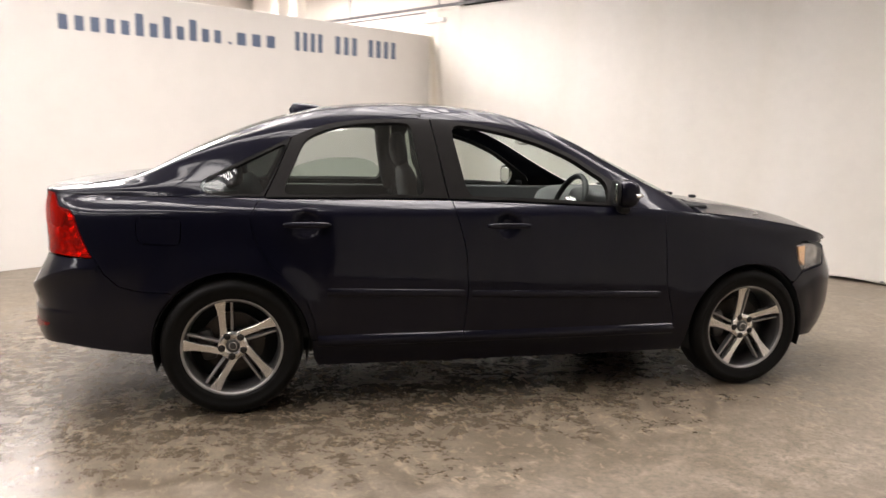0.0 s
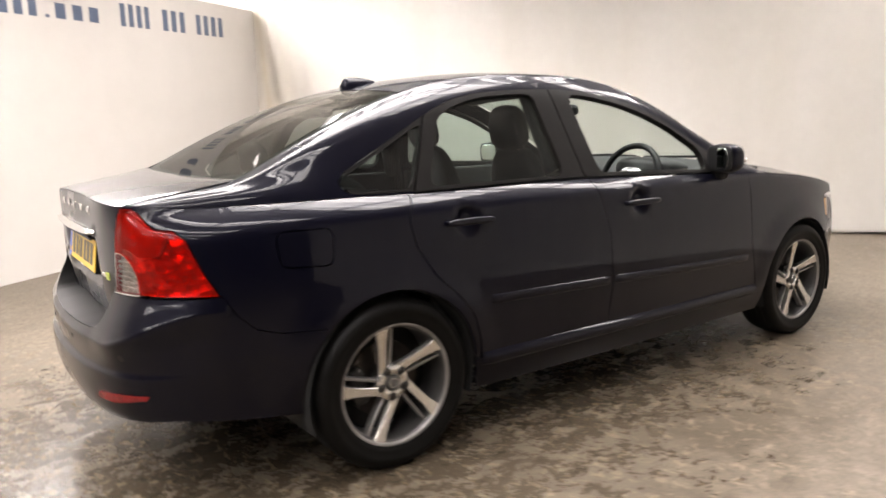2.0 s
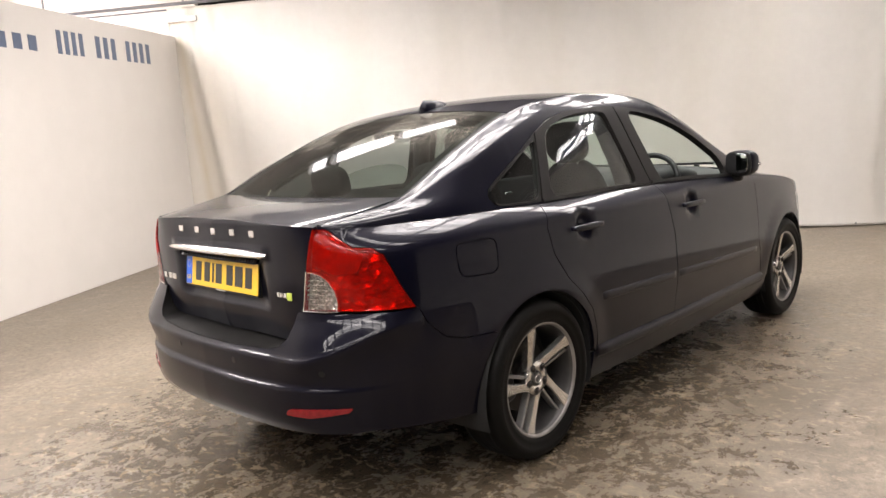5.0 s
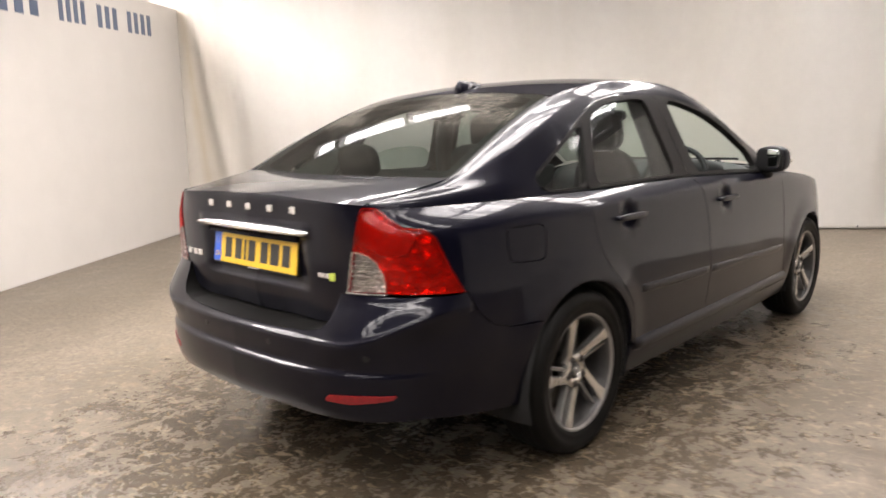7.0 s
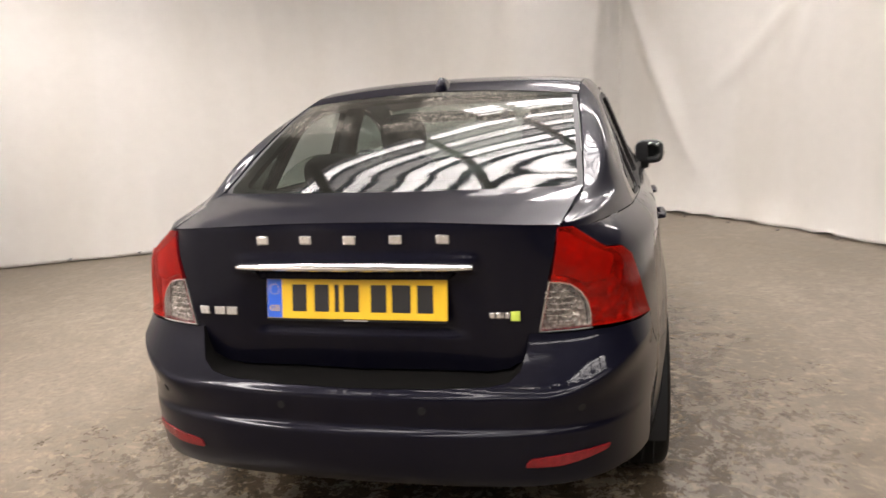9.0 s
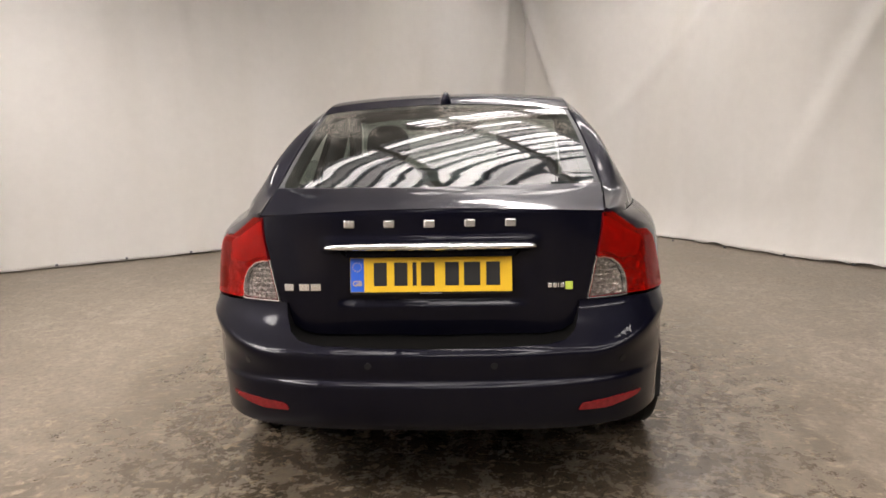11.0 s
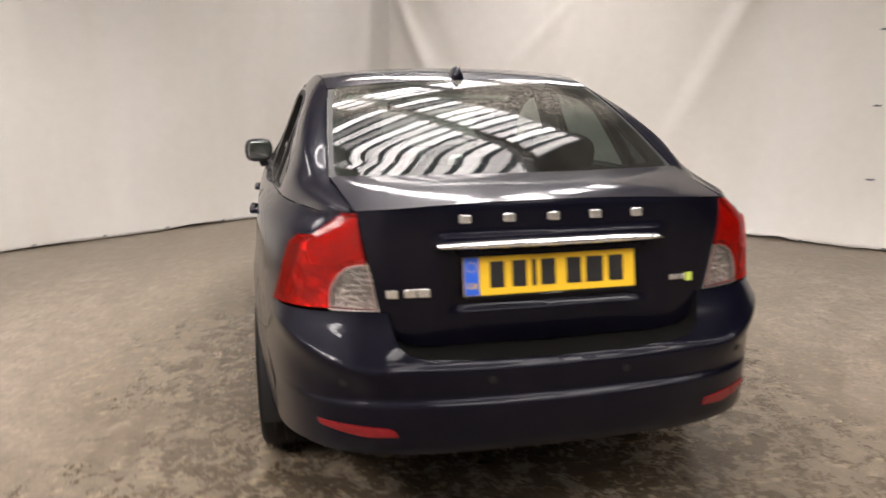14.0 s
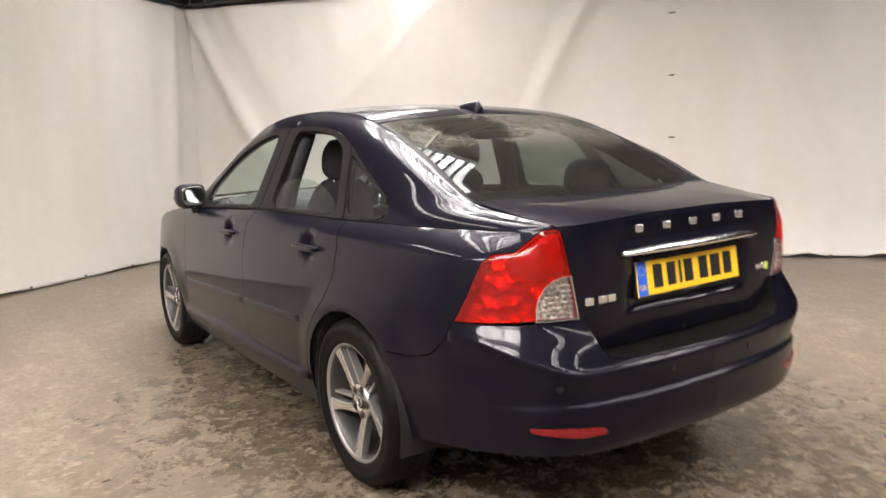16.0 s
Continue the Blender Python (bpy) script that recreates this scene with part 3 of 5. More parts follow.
def skin_mesh(name, skin, outline, mat, grid=0.04, gap=0.002, depth=0.012, offset=0.0, holes=(), mirror=False, scale=(1, 1), back=False, extra=(), rows=None):
    """Cuts a panel out of a skin: a triangulated face with true normals, and an edge turned inwards."""
    sx, sy = scale
    loop = dense(shrunk([(a * sx, b * sy) for a, b in outline], gap), grid * 0.6)
    cut = [dense(shrunk([(a * sx, b * sy) for a, b in h], -gap), grid * 0.6) for h in holes]
    pts, edges = [], []
    for ring in [loop] + cut:
        k = len(pts)
        pts += ring
        edges += [(k + i, k + (i + 1) % len(ring)) for i in range(len(ring))]
    xs, ys = [p[0] for p in loop], [p[1] for p in loop]
    ring_pts = np.array(pts)
    nx, ny = int((max(xs) - min(xs)) / grid) + 1, int((max(ys) - min(ys)) / grid) + 1
    if rows:
        candidates = [(min(xs) + (i + 0.5) * grid, z) for z in rows if min(ys) < z < max(ys) for i in range(nx)] + list(extra)
    else:
        candidates = [(min(xs) + (i + 0.5) * grid, min(ys) + (j + 0.5) * grid) for i in range(nx) for j in range(ny)] + [(a * sx, b * sy) for a, b in extra]
    for c in candidates:
        if within(loop, *c) and not any(within(h, *c) for h in cut) and np.min((ring_pts[:, 0] - c[0]) ** 2 + (ring_pts[:, 1] - c[1]) ** 2) > (0.0026 if rows else grid * 0.3) ** 2:
            pts.append(c)
    vs, _, fs, _, _, _ = delaunay_2d_cdt([Vector(p) for p in pts], edges, [list(range(len(loop)))], 1, 1e-7)
    flip = -1 if mirror else 1

    def place(a, b):
        p = skin(a / sx, b / sy)
        return Vector((p.x * flip, p.y, p.z))

    def out_of(a, b):
        h = 0.004
        da, db = place(a + h, b) - place(a - h, b), place(a, b + h) - place(a, b - h)
        n = da.cross(db)
        p = place(a, b)
        middle = Vector((0, max(-1.7, min(1.5, p.y * 0.9)), 0.55))
        if n.length < 1e-12:
            n = p - middle
        n.normalize()
        return n if n.dot(p - middle) > 0 else -n

    verts, normals, faces = [], [], []
    for v in vs:
        n = out_of(v.x, v.y)
        verts.append(place(v.x, v.y) + n * offset)
        normals.append(n)
    for f in fs:
        if any(within(h, sum(vs[i].x for i in f) / len(f), sum(vs[i].y for i in f) / len(f)) for h in cut):
            continue
        a, b, c = (verts[i] for i in f[:3])
        ok = (b - a).cross(c - a).dot(normals[f[0]]) > 0
        faces.append(tuple(f) if ok else tuple(reversed(f)))
    if depth:
        count = {}
        for f in faces:
            for a, b in zip(f, f[1:] + f[:1]):
                count[(a, b)] = 1
        for a, b in [e for e in count if (e[1], e[0]) not in count]:
            na, nb = normals[a], normals[b]
            q = [verts[b].copy(), verts[a].copy(), verts[a] - na * depth, verts[b] - nb * depth]
            fn = (q[1] - q[0]).cross(q[2] - q[0])
            if fn.length < 1e-12:
                continue
            k = len(verts)
            verts += q
            normals += [(fn.normalized())] * 4
            faces.append((k, k + 1, k + 2, k + 3))
    if back:
        n = len(faces)
        k = len(verts)
        count = len(vs)
        verts += [verts[i] - normals[i] * max(depth, 0.003) for i in range(count)]
        normals += [-normals[i] for i in range(count)]
        faces += [tuple(k + i for i in reversed(f)) for f in faces[:n] if max(f) < count]
    me = bpy.data.meshes.new(name)
    me.from_pydata(verts, [], faces)
    me.polygons.foreach_set("use_smooth", [True] * len(me.polygons))
    me.normals_split_custom_set_from_vertices([tuple(n) for n in normals])
    me.materials.append(mat)
    return me


def panel(name, skin, outline, mat, parent, label="", **kw):
    ob = new(name, skin_mesh(name, skin, outline, mat, **kw))
    ob.parent = parent
    return tagged(ob, label)


def joined(name, meshes, mat, parent, label=""):
    """One part out of several panel meshes."""
    verts, faces, normals = [], [], []
    for me in meshes:
        k = len(verts)
        vn = [None] * len(me.vertices)
        for loop, n in zip(me.loops, me.corner_normals):
            vn[loop.vertex_index] = tuple(n.vector)
        verts += [tuple(v.co) for v in me.vertices]
        normals += [n or (0, 0, 1) for n in vn]
        faces += [tuple(k + i for i in p.vertices) for p in me.polygons]
        bpy.data.meshes.remove(me)
    out = bpy.data.meshes.new(name)
    out.from_pydata(verts, [], faces)
    out.polygons.foreach_set("use_smooth", [True] * len(out.polygons))
    out.normals_split_custom_set_from_vertices(normals)
    out.materials.append(mat)
    ob = new(name, out)
    ob.parent = parent
    return tagged(ob, label)


def superbox(bm, size, m=None, power=4.0, cuts=6, taper=0.0):
    """A box with softly rounded faces and edges, half sizes given; taper narrows it upwards."""
    n = cuts + 2
    made = {}

    def vert(p):
        key = tuple(round(c, 5) for c in p)
        if key not in made:
            k = sum(abs(c) ** power for c in p) ** (-1 / power)
            q = Vector((p[0] * k, p[1] * k, p[2] * k))
            f = 1 - taper * (q.z + 1) / 2
            q = Vector((q.x * size[0] * f, q.y * size[1] * f, q.z * size[2]))
            made[key] = bm.verts.new(m @ q if m is not None else q)
        return made[key]

    for axis in range(3):
        for side in (-1, 1):
            for i in range(n):
                for j in range(n):
                    quad = []
                    for di, dj in ((0, 0), (1, 0), (1, 1), (0, 1)):
                        p = [0.0, 0.0, 0.0]
                        p[axis], p[(axis + 1) % 3], p[(axis + 2) % 3] = side, -1 + 2 * (i + di) / n, -1 + 2 * (j + dj) / n
                        quad.append(vert(p))
                    bm.faces.new(quad if side > 0 else quad[::-1])
    return bm


def lathe(bm, profile, sides=48, axis_m=None):
    """Turns a profile of (radius, x) about the x axis."""
    rings = [[bm.verts.new((x, r * math.cos(k * math.tau / sides), r * math.sin(k * math.tau / sides))) for k in range(sides)] for r, x in profile]
    for a, b in zip(rings, rings[1:]):
        for k in range(sides):
            bm.faces.new((a[k], b[k], b[(k + 1) % sides], a[(k + 1) % sides]))
    if axis_m is not None:
        bmesh.ops.transform(bm, matrix=axis_m, verts=[v for r in rings for v in r])
    return bm


car = tagged(new("car"), "dark blue metallic saloon car, dusty and rain spotted, parked on concrete", "car")


def arc(centre, radius, a0, a1, n=22):
    return [(centre[0] + radius * math.cos(radians(a0 + (a1 - a0) * k / n)), centre[1] + radius * math.sin(radians(a0 + (a1 - a0) * k / n))) for k in range(n + 1)]


def on_side(pts):
    return [(side_u(y), z) for y, z in pts]


ARCH = 0.350
# outlines on the side skin, as (y, z)
DOOR_SPLIT = [(-0.300, 0.975), (-0.240, 0.75), (-0.228, 0.55), (-0.246, 0.336)]
REAR_EDGE = [(-1.205, 0.975), (-1.238, 0.90), (-1.215, 0.80), (-1.145, 0.69), (-1.055, 0.61), (-0.990, 0.53), (-0.952, 0.42), (-0.945, 0.336)]
FRONT_EDGE = [(0.800, 0.945), (0.812, 0.75), (0.822, 0.57), (0.868, 0.42), (0.880, 0.336)]
BUMPER_CUT = [(-1.585, 0.572), (-1.72, 0.578), (-1.80, 0.600), (-1.862, 0.655), (-1.898, 0.722)]


def belt_line(y0, y1, n=12, drop=0.0):
    return [(y0 + (y1 - y0) * k / n, belt_z(y0 + (y1 - y0) * k / n) - drop) for k in range(n + 1)]


rear_door_poly = REAR_EDGE[::-1] + belt_line(-1.205, -0.300) + DOOR_SPLIT
front_door_poly = DOOR_SPLIT[::-1] + belt_line(-0.300, 0.800) + FRONT_EDGE
quarter_poly = arc(REAR_WHEEL, ARCH, 135.2, 1)[:-1] + [(-0.952, 0.336)] + REAR_EDGE[::-1][1:] + belt_line(-1.205, -2.055)
LIGHT = [(0.507, -2.16, 0.727), (0.631, -2.135, 0.730), (0.785, -1.905, 0.722), (0.770, -1.945, 0.80), (0.752, -1.99, 0.905), (0.735, -2.02, 0.930), (0.690, -2.075, 0.936), (0.640, -2.135, 0.985), (0.620, -2.150, 0.999), (0.575, -2.185, 1.000)]
light_poly = [(nearest_u(x, y), z) for x, y, z in LIGHT]
CLEAR = [(0.507, -2.16, 0.727), (0.652, -2.13, 0.730), (0.651, -2.13, 0.765), (0.643, -2.135, 0.797), (0.626, -2.148, 0.828), (0.600, -2.165, 0.848), (0.572, -2.185, 0.856), (0.548, -2.20, 0.857)]
clear_poly = [(nearest_u(x, y), z) for x, y, z in CLEAR]
quarter_u = on_side(quarter_poly) + light_poly[8:1:-1] + on_side(BUMPER_CUT[::-1])
fuel_flap = on_side(rounded([(-1.715, 0.788), (-1.535, 0.780), (-1.530, 0.903), (-1.725, 0.906)], 0.035))
scoop = [[(side_u(hy + r * math.cos(a)), hz + r * math.sin(a)) for r in (0.012, 0.024, 0.034, 0.044, 0.054, 0.064) for a in [k * math.tau / 18 for k in range(18)]] for hy, hz in HANDLES]


FRONT_LAMP = [(1.635, 0.668), (1.66, 0.615), (1.74, 0.625), (1.82, 0.640), (1.842, 0.72), (1.79, 0.755), (1.69, 0.765), (1.625, 0.752)]


def wing_outline():
    return FRONT_EDGE[::-1] + belt_line(0.800, 1.93, 16) + [(1.93, 0.745), (1.80, 0.765), (1.69, 0.775), (1.615, 0.760), (1.630, 0.660), (1.66, 0.610), (1.60, 0.56)] + arc(FRONT_WHEEL, ARCH, 44, 179)


ROWS = [0.19, 0.21, 0.235, 0.26, 0.285, 0.30, 0.31, 0.314, 0.318, 0.322, 0.3255, 0.3285, 0.331, 0.34, 0.345, 0.355, 0.38, 0.42, 0.46, 0.50, 0.54, 0.58, 0.62, 0.66, 0.70, 0.74, 0.78, 0.82, 0.855, 0.885, 0.91, 0.928, 0.940, 0.950, 0.958, 0.966, 0.974, 0.982, 0.990]
SILL = [(-0.965, 0.336), (-0.90, 0.336), (0.88, 0.336), (0.965, 0.336), (0.962, 0.26), (0.95, 0.205), (-0.94, 0.205), (-0.962, 0.26)]
# outlines in the window band, as (y, z)
DLO = [(-1.458, 1.040), (-1.432, 1.004), (-1.38, 0.997), (-1.17, 0.994), (-0.75, 0.992), (-0.33, 0.991), (0.1, 0.977), (0.54, 0.962), (0.66, 0.962), (0.63, 1.03), (0.50, 1.112), (0.34, 1.212), (0.18, 1.278), (0.02, 1.322), (-0.15, 1.352), (-0.33, 1.366),
       (-0.55, 1.366), (-0.77, 1.352), (-0.92, 1.321), (-1.05, 1.265), (-1.20, 1.189), (-1.34, 1.119), (-1.436, 1.070)]
QUARTER_GLASS = [(-1.445, 1.042), (-1.425, 1.012), (-1.37, 1.006), (-1.178, 1.004), (-1.062, 1.242), (-1.20, 1.174), (-1.34, 1.105), (-1.426, 1.062)]
REAR_WINDOW = [(-1.10, 1.003), (-0.425, 1.002), (-0.485, 1.340), (-0.55, 1.345), (-0.77, 1.332), (-0.90, 1.298), (-0.985, 1.258)]
FRONT_WINDOW = [(-0.215, 0.996), (0.1, 0.987), (0.50, 0.972), (0.515, 1.075), (0.34, 1.186), (0.18, 1.254), (0.02, 1.300), (-0.15, 1.332), (-0.288, 1.344)]
REAR_FRAME = [(-1.168, 0.994), (-0.75, 0.992), (-0.318, 0.991), (-0.388, 1.366), (-0.55, 1.366), (-0.77, 1.352), (-0.92, 1.321), (-1.045, 1.267)]
FRONT_FRAME = [(-0.312, 0.991), (0.1, 0.977), (0.54, 0.962), (0.66, 0.962), (0.63, 1.03), (0.50, 1.112), (0.34, 1.212), (0.18, 1.278), (0.02, 1.322), (-0.15, 1.352), (-0.33, 1.366), (-0.382, 1.366)]
LOWERED = [(-1.10, 1.003), (-0.425, 1.002), (-0.440, 1.075), (-0.50, 1.118), (-0.62, 1.135), (-0.78, 1.128), (-0.92, 1.098), (-1.03, 1.050)]


def in_band(pts):
    return [(y, band_t(y, z)) for y, z in pts]


def rounded_but(poly, keep, radius=0.12, n=5):
    """Rounds every corner but those kept sharp."""
    soft = [rounded([poly[i - 1], p, poly[(i + 1) % len(poly)]], radius, n)[n + 1:2 * n + 2] if i not in keep else [p] for i, p in enumerate(poly)]
    return [q for run in soft for q in run]


DLO_FRAME = DLO
DLO = rounded(DLO, 0.07)
QUARTER_GLASS = rounded(QUARTER_GLASS, 0.045)
REAR_WINDOW, FRONT_WINDOW, LOWERED = rounded(REAR_WINDOW, 0.06), rounded(FRONT_WINDOW, 0.06), rounded(LOWERED, 0.05)
REAR_FRAME = rounded_but(REAR_FRAME, {0, 1, 2, 3, 7})
FRONT_FRAME = rounded_but(FRONT_FRAME, {0, 3, 11})
BAND = (1, 0.42)


for mirrored in (False, True):
    sidekw = dict(mirror=mirrored)
    panel("rear_quarter_panel", body, quarter_u, PAINT, car, "dusty dark blue rear quarter panel", rows=ROWS, holes=[] if mirrored else [fuel_flap], **sidekw)
    if not mirrored:
        panel("fuel_flap", body, fuel_flap, PAINT, car, "flush fuel filler flap", gap=0.002, offset=-0.0005)
    panel("front_wing", body, on_side(wing_outline()), PAINT, car, rows=ROWS, **sidekw)
    sill = panel("sill", body, on_side(SILL), PAINT, car, rows=ROWS, offset=-0.002, **sidekw)
    # doors with their frames, handles and mouldings
    for which, poly, frame_poly, window_poly, extra_pts, (hy, hz), mould in (
            ("rear_door", rear_door_poly, REAR_FRAME, REAR_WINDOW, scoop[0], HANDLES[0], [(-0.905, 0.546), (-0.245, 0.527), (-0.245, 0.566), (-0.895, 0.585)]),
            ("front_door", front_door_poly, FRONT_FRAME, FRONT_WINDOW, scoop[1], HANDLES[1], [(-0.215, 0.526), (0.790, 0.495), (0.800, 0.530), (-0.215, 0.565)])):
        door = panel(which, body, on_side(poly), PAINT, car, "dusty dark blue door", extra=extra_pts, rows=ROWS, gap=0.0022, **sidekw)
        panel("window_frame", band, in_band(frame_poly), SATIN, door, "satin black window frame", grid=0.03, gap=0.001, offset=0.002, depth=0.03, scale=BAND, holes=[in_band(window_poly)], back=True, **sidekw)
        bm = bmesh.new()
        rows_m = []
        (ya, za), (yb, zb) = ((mould[0][0] + mould[3][0]) / 2, (mould[0][1] + mould[3][1]) / 2), ((mould[1][0] + mould[2][0]) / 2, (mould[1][1] + mould[2][1]) / 2)
        for k in range(41):
            f = k / 40
            y, zc = ya + (yb - ya) * f, za + (zb - za) * f
            end = min(1, min(f, 1 - f) * 40 * 0.5 + 0.25)
            sec = []
            for j in range(9):
                an = math.pi * (j / 8 - 0.5)
                p = body(side_u(y), zc + 0.019 * math.sin(an))
                sec.append(bm.verts.new(((p.x - 0.003 + 0.010 * end * max(0, math.cos(an)) ** 0.55) * (-1 if mirrored else 1), p.y, p.z)))
            rows_m.append(sec)
        for p, q in zip(rows_m, rows_m[1:]):
            for j in range(8):
                bm.faces.new((p[j], p[j + 1], q[j + 1], q[j]))
        bmesh.ops.recalc_face_normals(bm, faces=bm.faces[:])
        if sum(f.normal.x for f in bm.faces) * (-1 if mirrored else 1) < 0:
            bmesh.ops.reverse_faces(bm, faces=bm.faces[:])
        part("side_moulding", bm, PAINT, door, "", True)
        # the raised moulding along the door's bottom edge
        bm = bmesh.new()
        y0, y1 = (-0.938, -0.249) if which == "rear_door" else (-0.243, 0.872)
        rows_m = []
        for k in range(37):
            f = k / 36
            y = y0 + (y1 - y0) * f
            end = 1.0 if which == "front_door" else min(1.0, 0.35 + f * 36 * 0.3)
            sec = []
            for out, z in ((-0.004, 0.362), (0.006, 0.356), (0.016, 0.344), (0.019, 0.334), (0.018, 0.318), (0.012, 0.308), (-0.006, 0.304)):
                p = body(side_u(y), z)
                sec.append(bm.verts.new(((p.x + out * end) * (-1 if mirrored else 1), p.y, p.z)))
            rows_m.append(sec)
        for p, q in zip(rows_m, rows_m[1:]):
            for j in range(6):
                bm.faces.new((p[j], p[j + 1], q[j + 1], q[j]))
        bmesh.ops.recalc_face_normals(bm, faces=bm.faces[:])
        part("bottom_moulding", bm, PAINT, door, "", True)
        u0 = side_u(hy)
        bm = bmesh.new()
        tilt = -1 if mirrored else 1
        c = body(u0, hz + 0.002)
        superbox(bm, (0.012, 0.108, 0.0135), pose(tilt * (abs(c.x) + 0.040), hy, hz + 0.004), 3.4, 6)
        for e in (-0.088, 0.088):
            superbox(bm, (0.020, 0.016, 0.010), pose(tilt * (abs(c.x) + 0.026), hy + e, hz + 0.003), 4, 4)
        part("door_handle", bm, PAINT, door, "body coloured pull handle over a round scoop", True)
        gone = (which == "front_door" and not mirrored)
        if not gone:
            pane = LOWERED if (which == "rear_door" and mirrored) else window_poly
            g = panel("window_pane", band, in_band(pane), DUSTY_GLASS if which == "rear_door" and not mirrored else GLASS, door, "tinted window pane" if pane is window_poly else "half lowered tinted window pane", grid=0.05, gap=-0.006, offset=-0.008, depth=0.0, scale=BAND, **sidekw)
        panel("waist_seal", band, in_band([(frame_poly[0][0] + 0.004, 0.991), ((-0.322 if which == "rear_door" else 0.54), 0.992 if which == "rear_door" else 0.960), ((-0.322 if which == "rear_door" else 0.54), 1.003 if which == "rear_door" else 0.972), (frame_poly[0][0] + 0.004, 1.003)]), SATIN, door, gap=0, offset=0.006, depth=0.02, scale=BAND, **sidekw)
        # inner door card
        bm = bmesh.new()
        y0, y1 = (-1.10, -0.30) if which == "rear_door" else (-0.26, 0.80)
        box(bm, tilt * 0.70, tilt * 0.752, y0, y1, 0.32, 0.962, 0.012)
        box(bm, tilt * 0.64, tilt * 0.70, y0 + 0.12, y1 - 0.15, 0.66, 0.72, 0.014)
        part("door_card", bm, DASH, door, "dark grey inner door trim")
        bm = bmesh.new()
        superbox(bm, (0.008, 0.045, 0.012), pose(tilt * 0.692, (y0 + y1) / 2 + 0.18, 0.86), 3, 4)
        part("inner_handle", bm, BADGE, door, "satin chrome inner handle", True)
    frame_holes = [in_band(DLO)]
    whole = [(y, 0.0) for y in np.linspace(-2.112, 0.98, 60)] + [(y, 1.0) for y in np.linspace(0.98, -2.112, 60)]
    panel("roof_side", band, [(float(a), float(b)) for a, b in whole], PAINT, car, "dark blue roof side and rear pillar", grid=0.025, gap=0.001, scale=BAND, holes=frame_holes, depth=0.008, back=True, rows=[0.006 + 0.0125 * k for k in range(33)], **sidekw)
    panel("quarter_window", band, in_band(QUARTER_GLASS), HAZY_GLASS, car, "triangular quarter window, dark tinted, wall reflection painted as haze", grid=0.02, gap=-0.004, offset=-0.006, depth=0.0, scale=BAND, **sidekw)
    panel("quarter_window_frame", band, in_band(rounded_but([p for p in DLO_FRAME if p[0] < -1.1 and p[1] < 1.01][:4] + [(-1.175, 0.994), (-1.052, 1.262)] + DLO_FRAME[-4:], {4, 5}, 0.06)), SATIN, car, grid=0.03, gap=0.001, offset=0.002, depth=0.03, scale=BAND, holes=[in_band(QUARTER_GLASS)], back=True, **sidekw)
    # lamp cluster
    lamp_unit = panel("tail_lamp", body, light_poly, RED_LENS, car, "red and clear tail lamp cluster", gap=0.003, offset=0.006, depth=0.0, grid=0.02, holes=[clear_poly], **sidekw)
    panel("clear_lens", body, clear_poly, CLEAR_LENS, lamp_unit, "clear reversing lamp lens", gap=0.001, offset=0.006, depth=0.0, grid=0.02, **sidekw)
    panel("reflector", body, light_poly, REFLECTOR, lamp_unit, gap=0.004, offset=-0.022, depth=0.0, grid=0.015, **sidekw)
    dark_poly = [(nearest_u(x, y), z) for x, y, z in ((0.556, -2.19, 0.868), (0.600, -2.165, 0.868), (0.645, -2.14, 0.845), (0.700, -2.07, 0.850), (0.715, -2.04, 0.915), (0.680, -2.09, 0.938), (0.632, -2.14, 0.975), (0.610, -2.155, 0.988), (0.580, -2.18, 0.990))]
    panel("lamp_chamber", body, rounded(dark_poly, 0.02), DEEP_RED, lamp_unit, "", gap=0.002, offset=-0.010, depth=0.01, grid=0.02, **sidekw)
    panel("lamp_rim", body, light_poly, RED_REFLECTOR, lamp_unit, gap=0.003, offset=0.004, depth=0.03, grid=0.03, holes=[shrunk(light_poly, 0.008)], **sidekw)
    panel("lens_divider", body, shrunk(clear_poly, -0.004), BADGE, lamp_unit, gap=0.0, offset=0.003, depth=0.025, grid=0.03, holes=[shrunk(clear_poly, 0.0012)], **sidekw)
    panel("lamp_well", body, shrunk(clear_poly, 0.004), LAMP_WELL, lamp_unit, "", gap=0.001, offset=-0.017, depth=0.004, grid=0.02, **sidekw)
    bm = bmesh.new()
    tilt = -1 if mirrored else 1
    for z in (0.748, 0.764, 0.780, 0.796, 0.812, 0.828):
        uu = [clear_poly[0][0] + 0.012 + 0.012 * k for k in range(9)]
        tube(bm, [((body(u, z) - Vector((0, -0.010, 0))).x * tilt, body(u, z).y + 0.010, z) for u in uu], 0.0034 if z > 0.775 else 0.0024, 6)
    part("lens_ribs", bm, LAMP_WELL, lamp_unit, "", True)
    panel("front_lamp", body, on_side(FRONT_LAMP), HEAD_LENS, car, "clear headlamp with amber corner", gap=0.004, offset=0.002, depth=0.0, **sidekw)
    panel("lamp_bowl", body, on_side(FRONT_LAMP), REFLECTOR, car, gap=0.005, offset=-0.02, depth=0.0, **sidekw)
    panel("amber_corner", body, on_side([(1.642, 0.675), (1.682, 0.640), (1.690, 0.750), (1.635, 0.745)]), AMBER, car, "amber indicator corner", gap=0.002, offset=-0.006, depth=0.01, **sidekw)
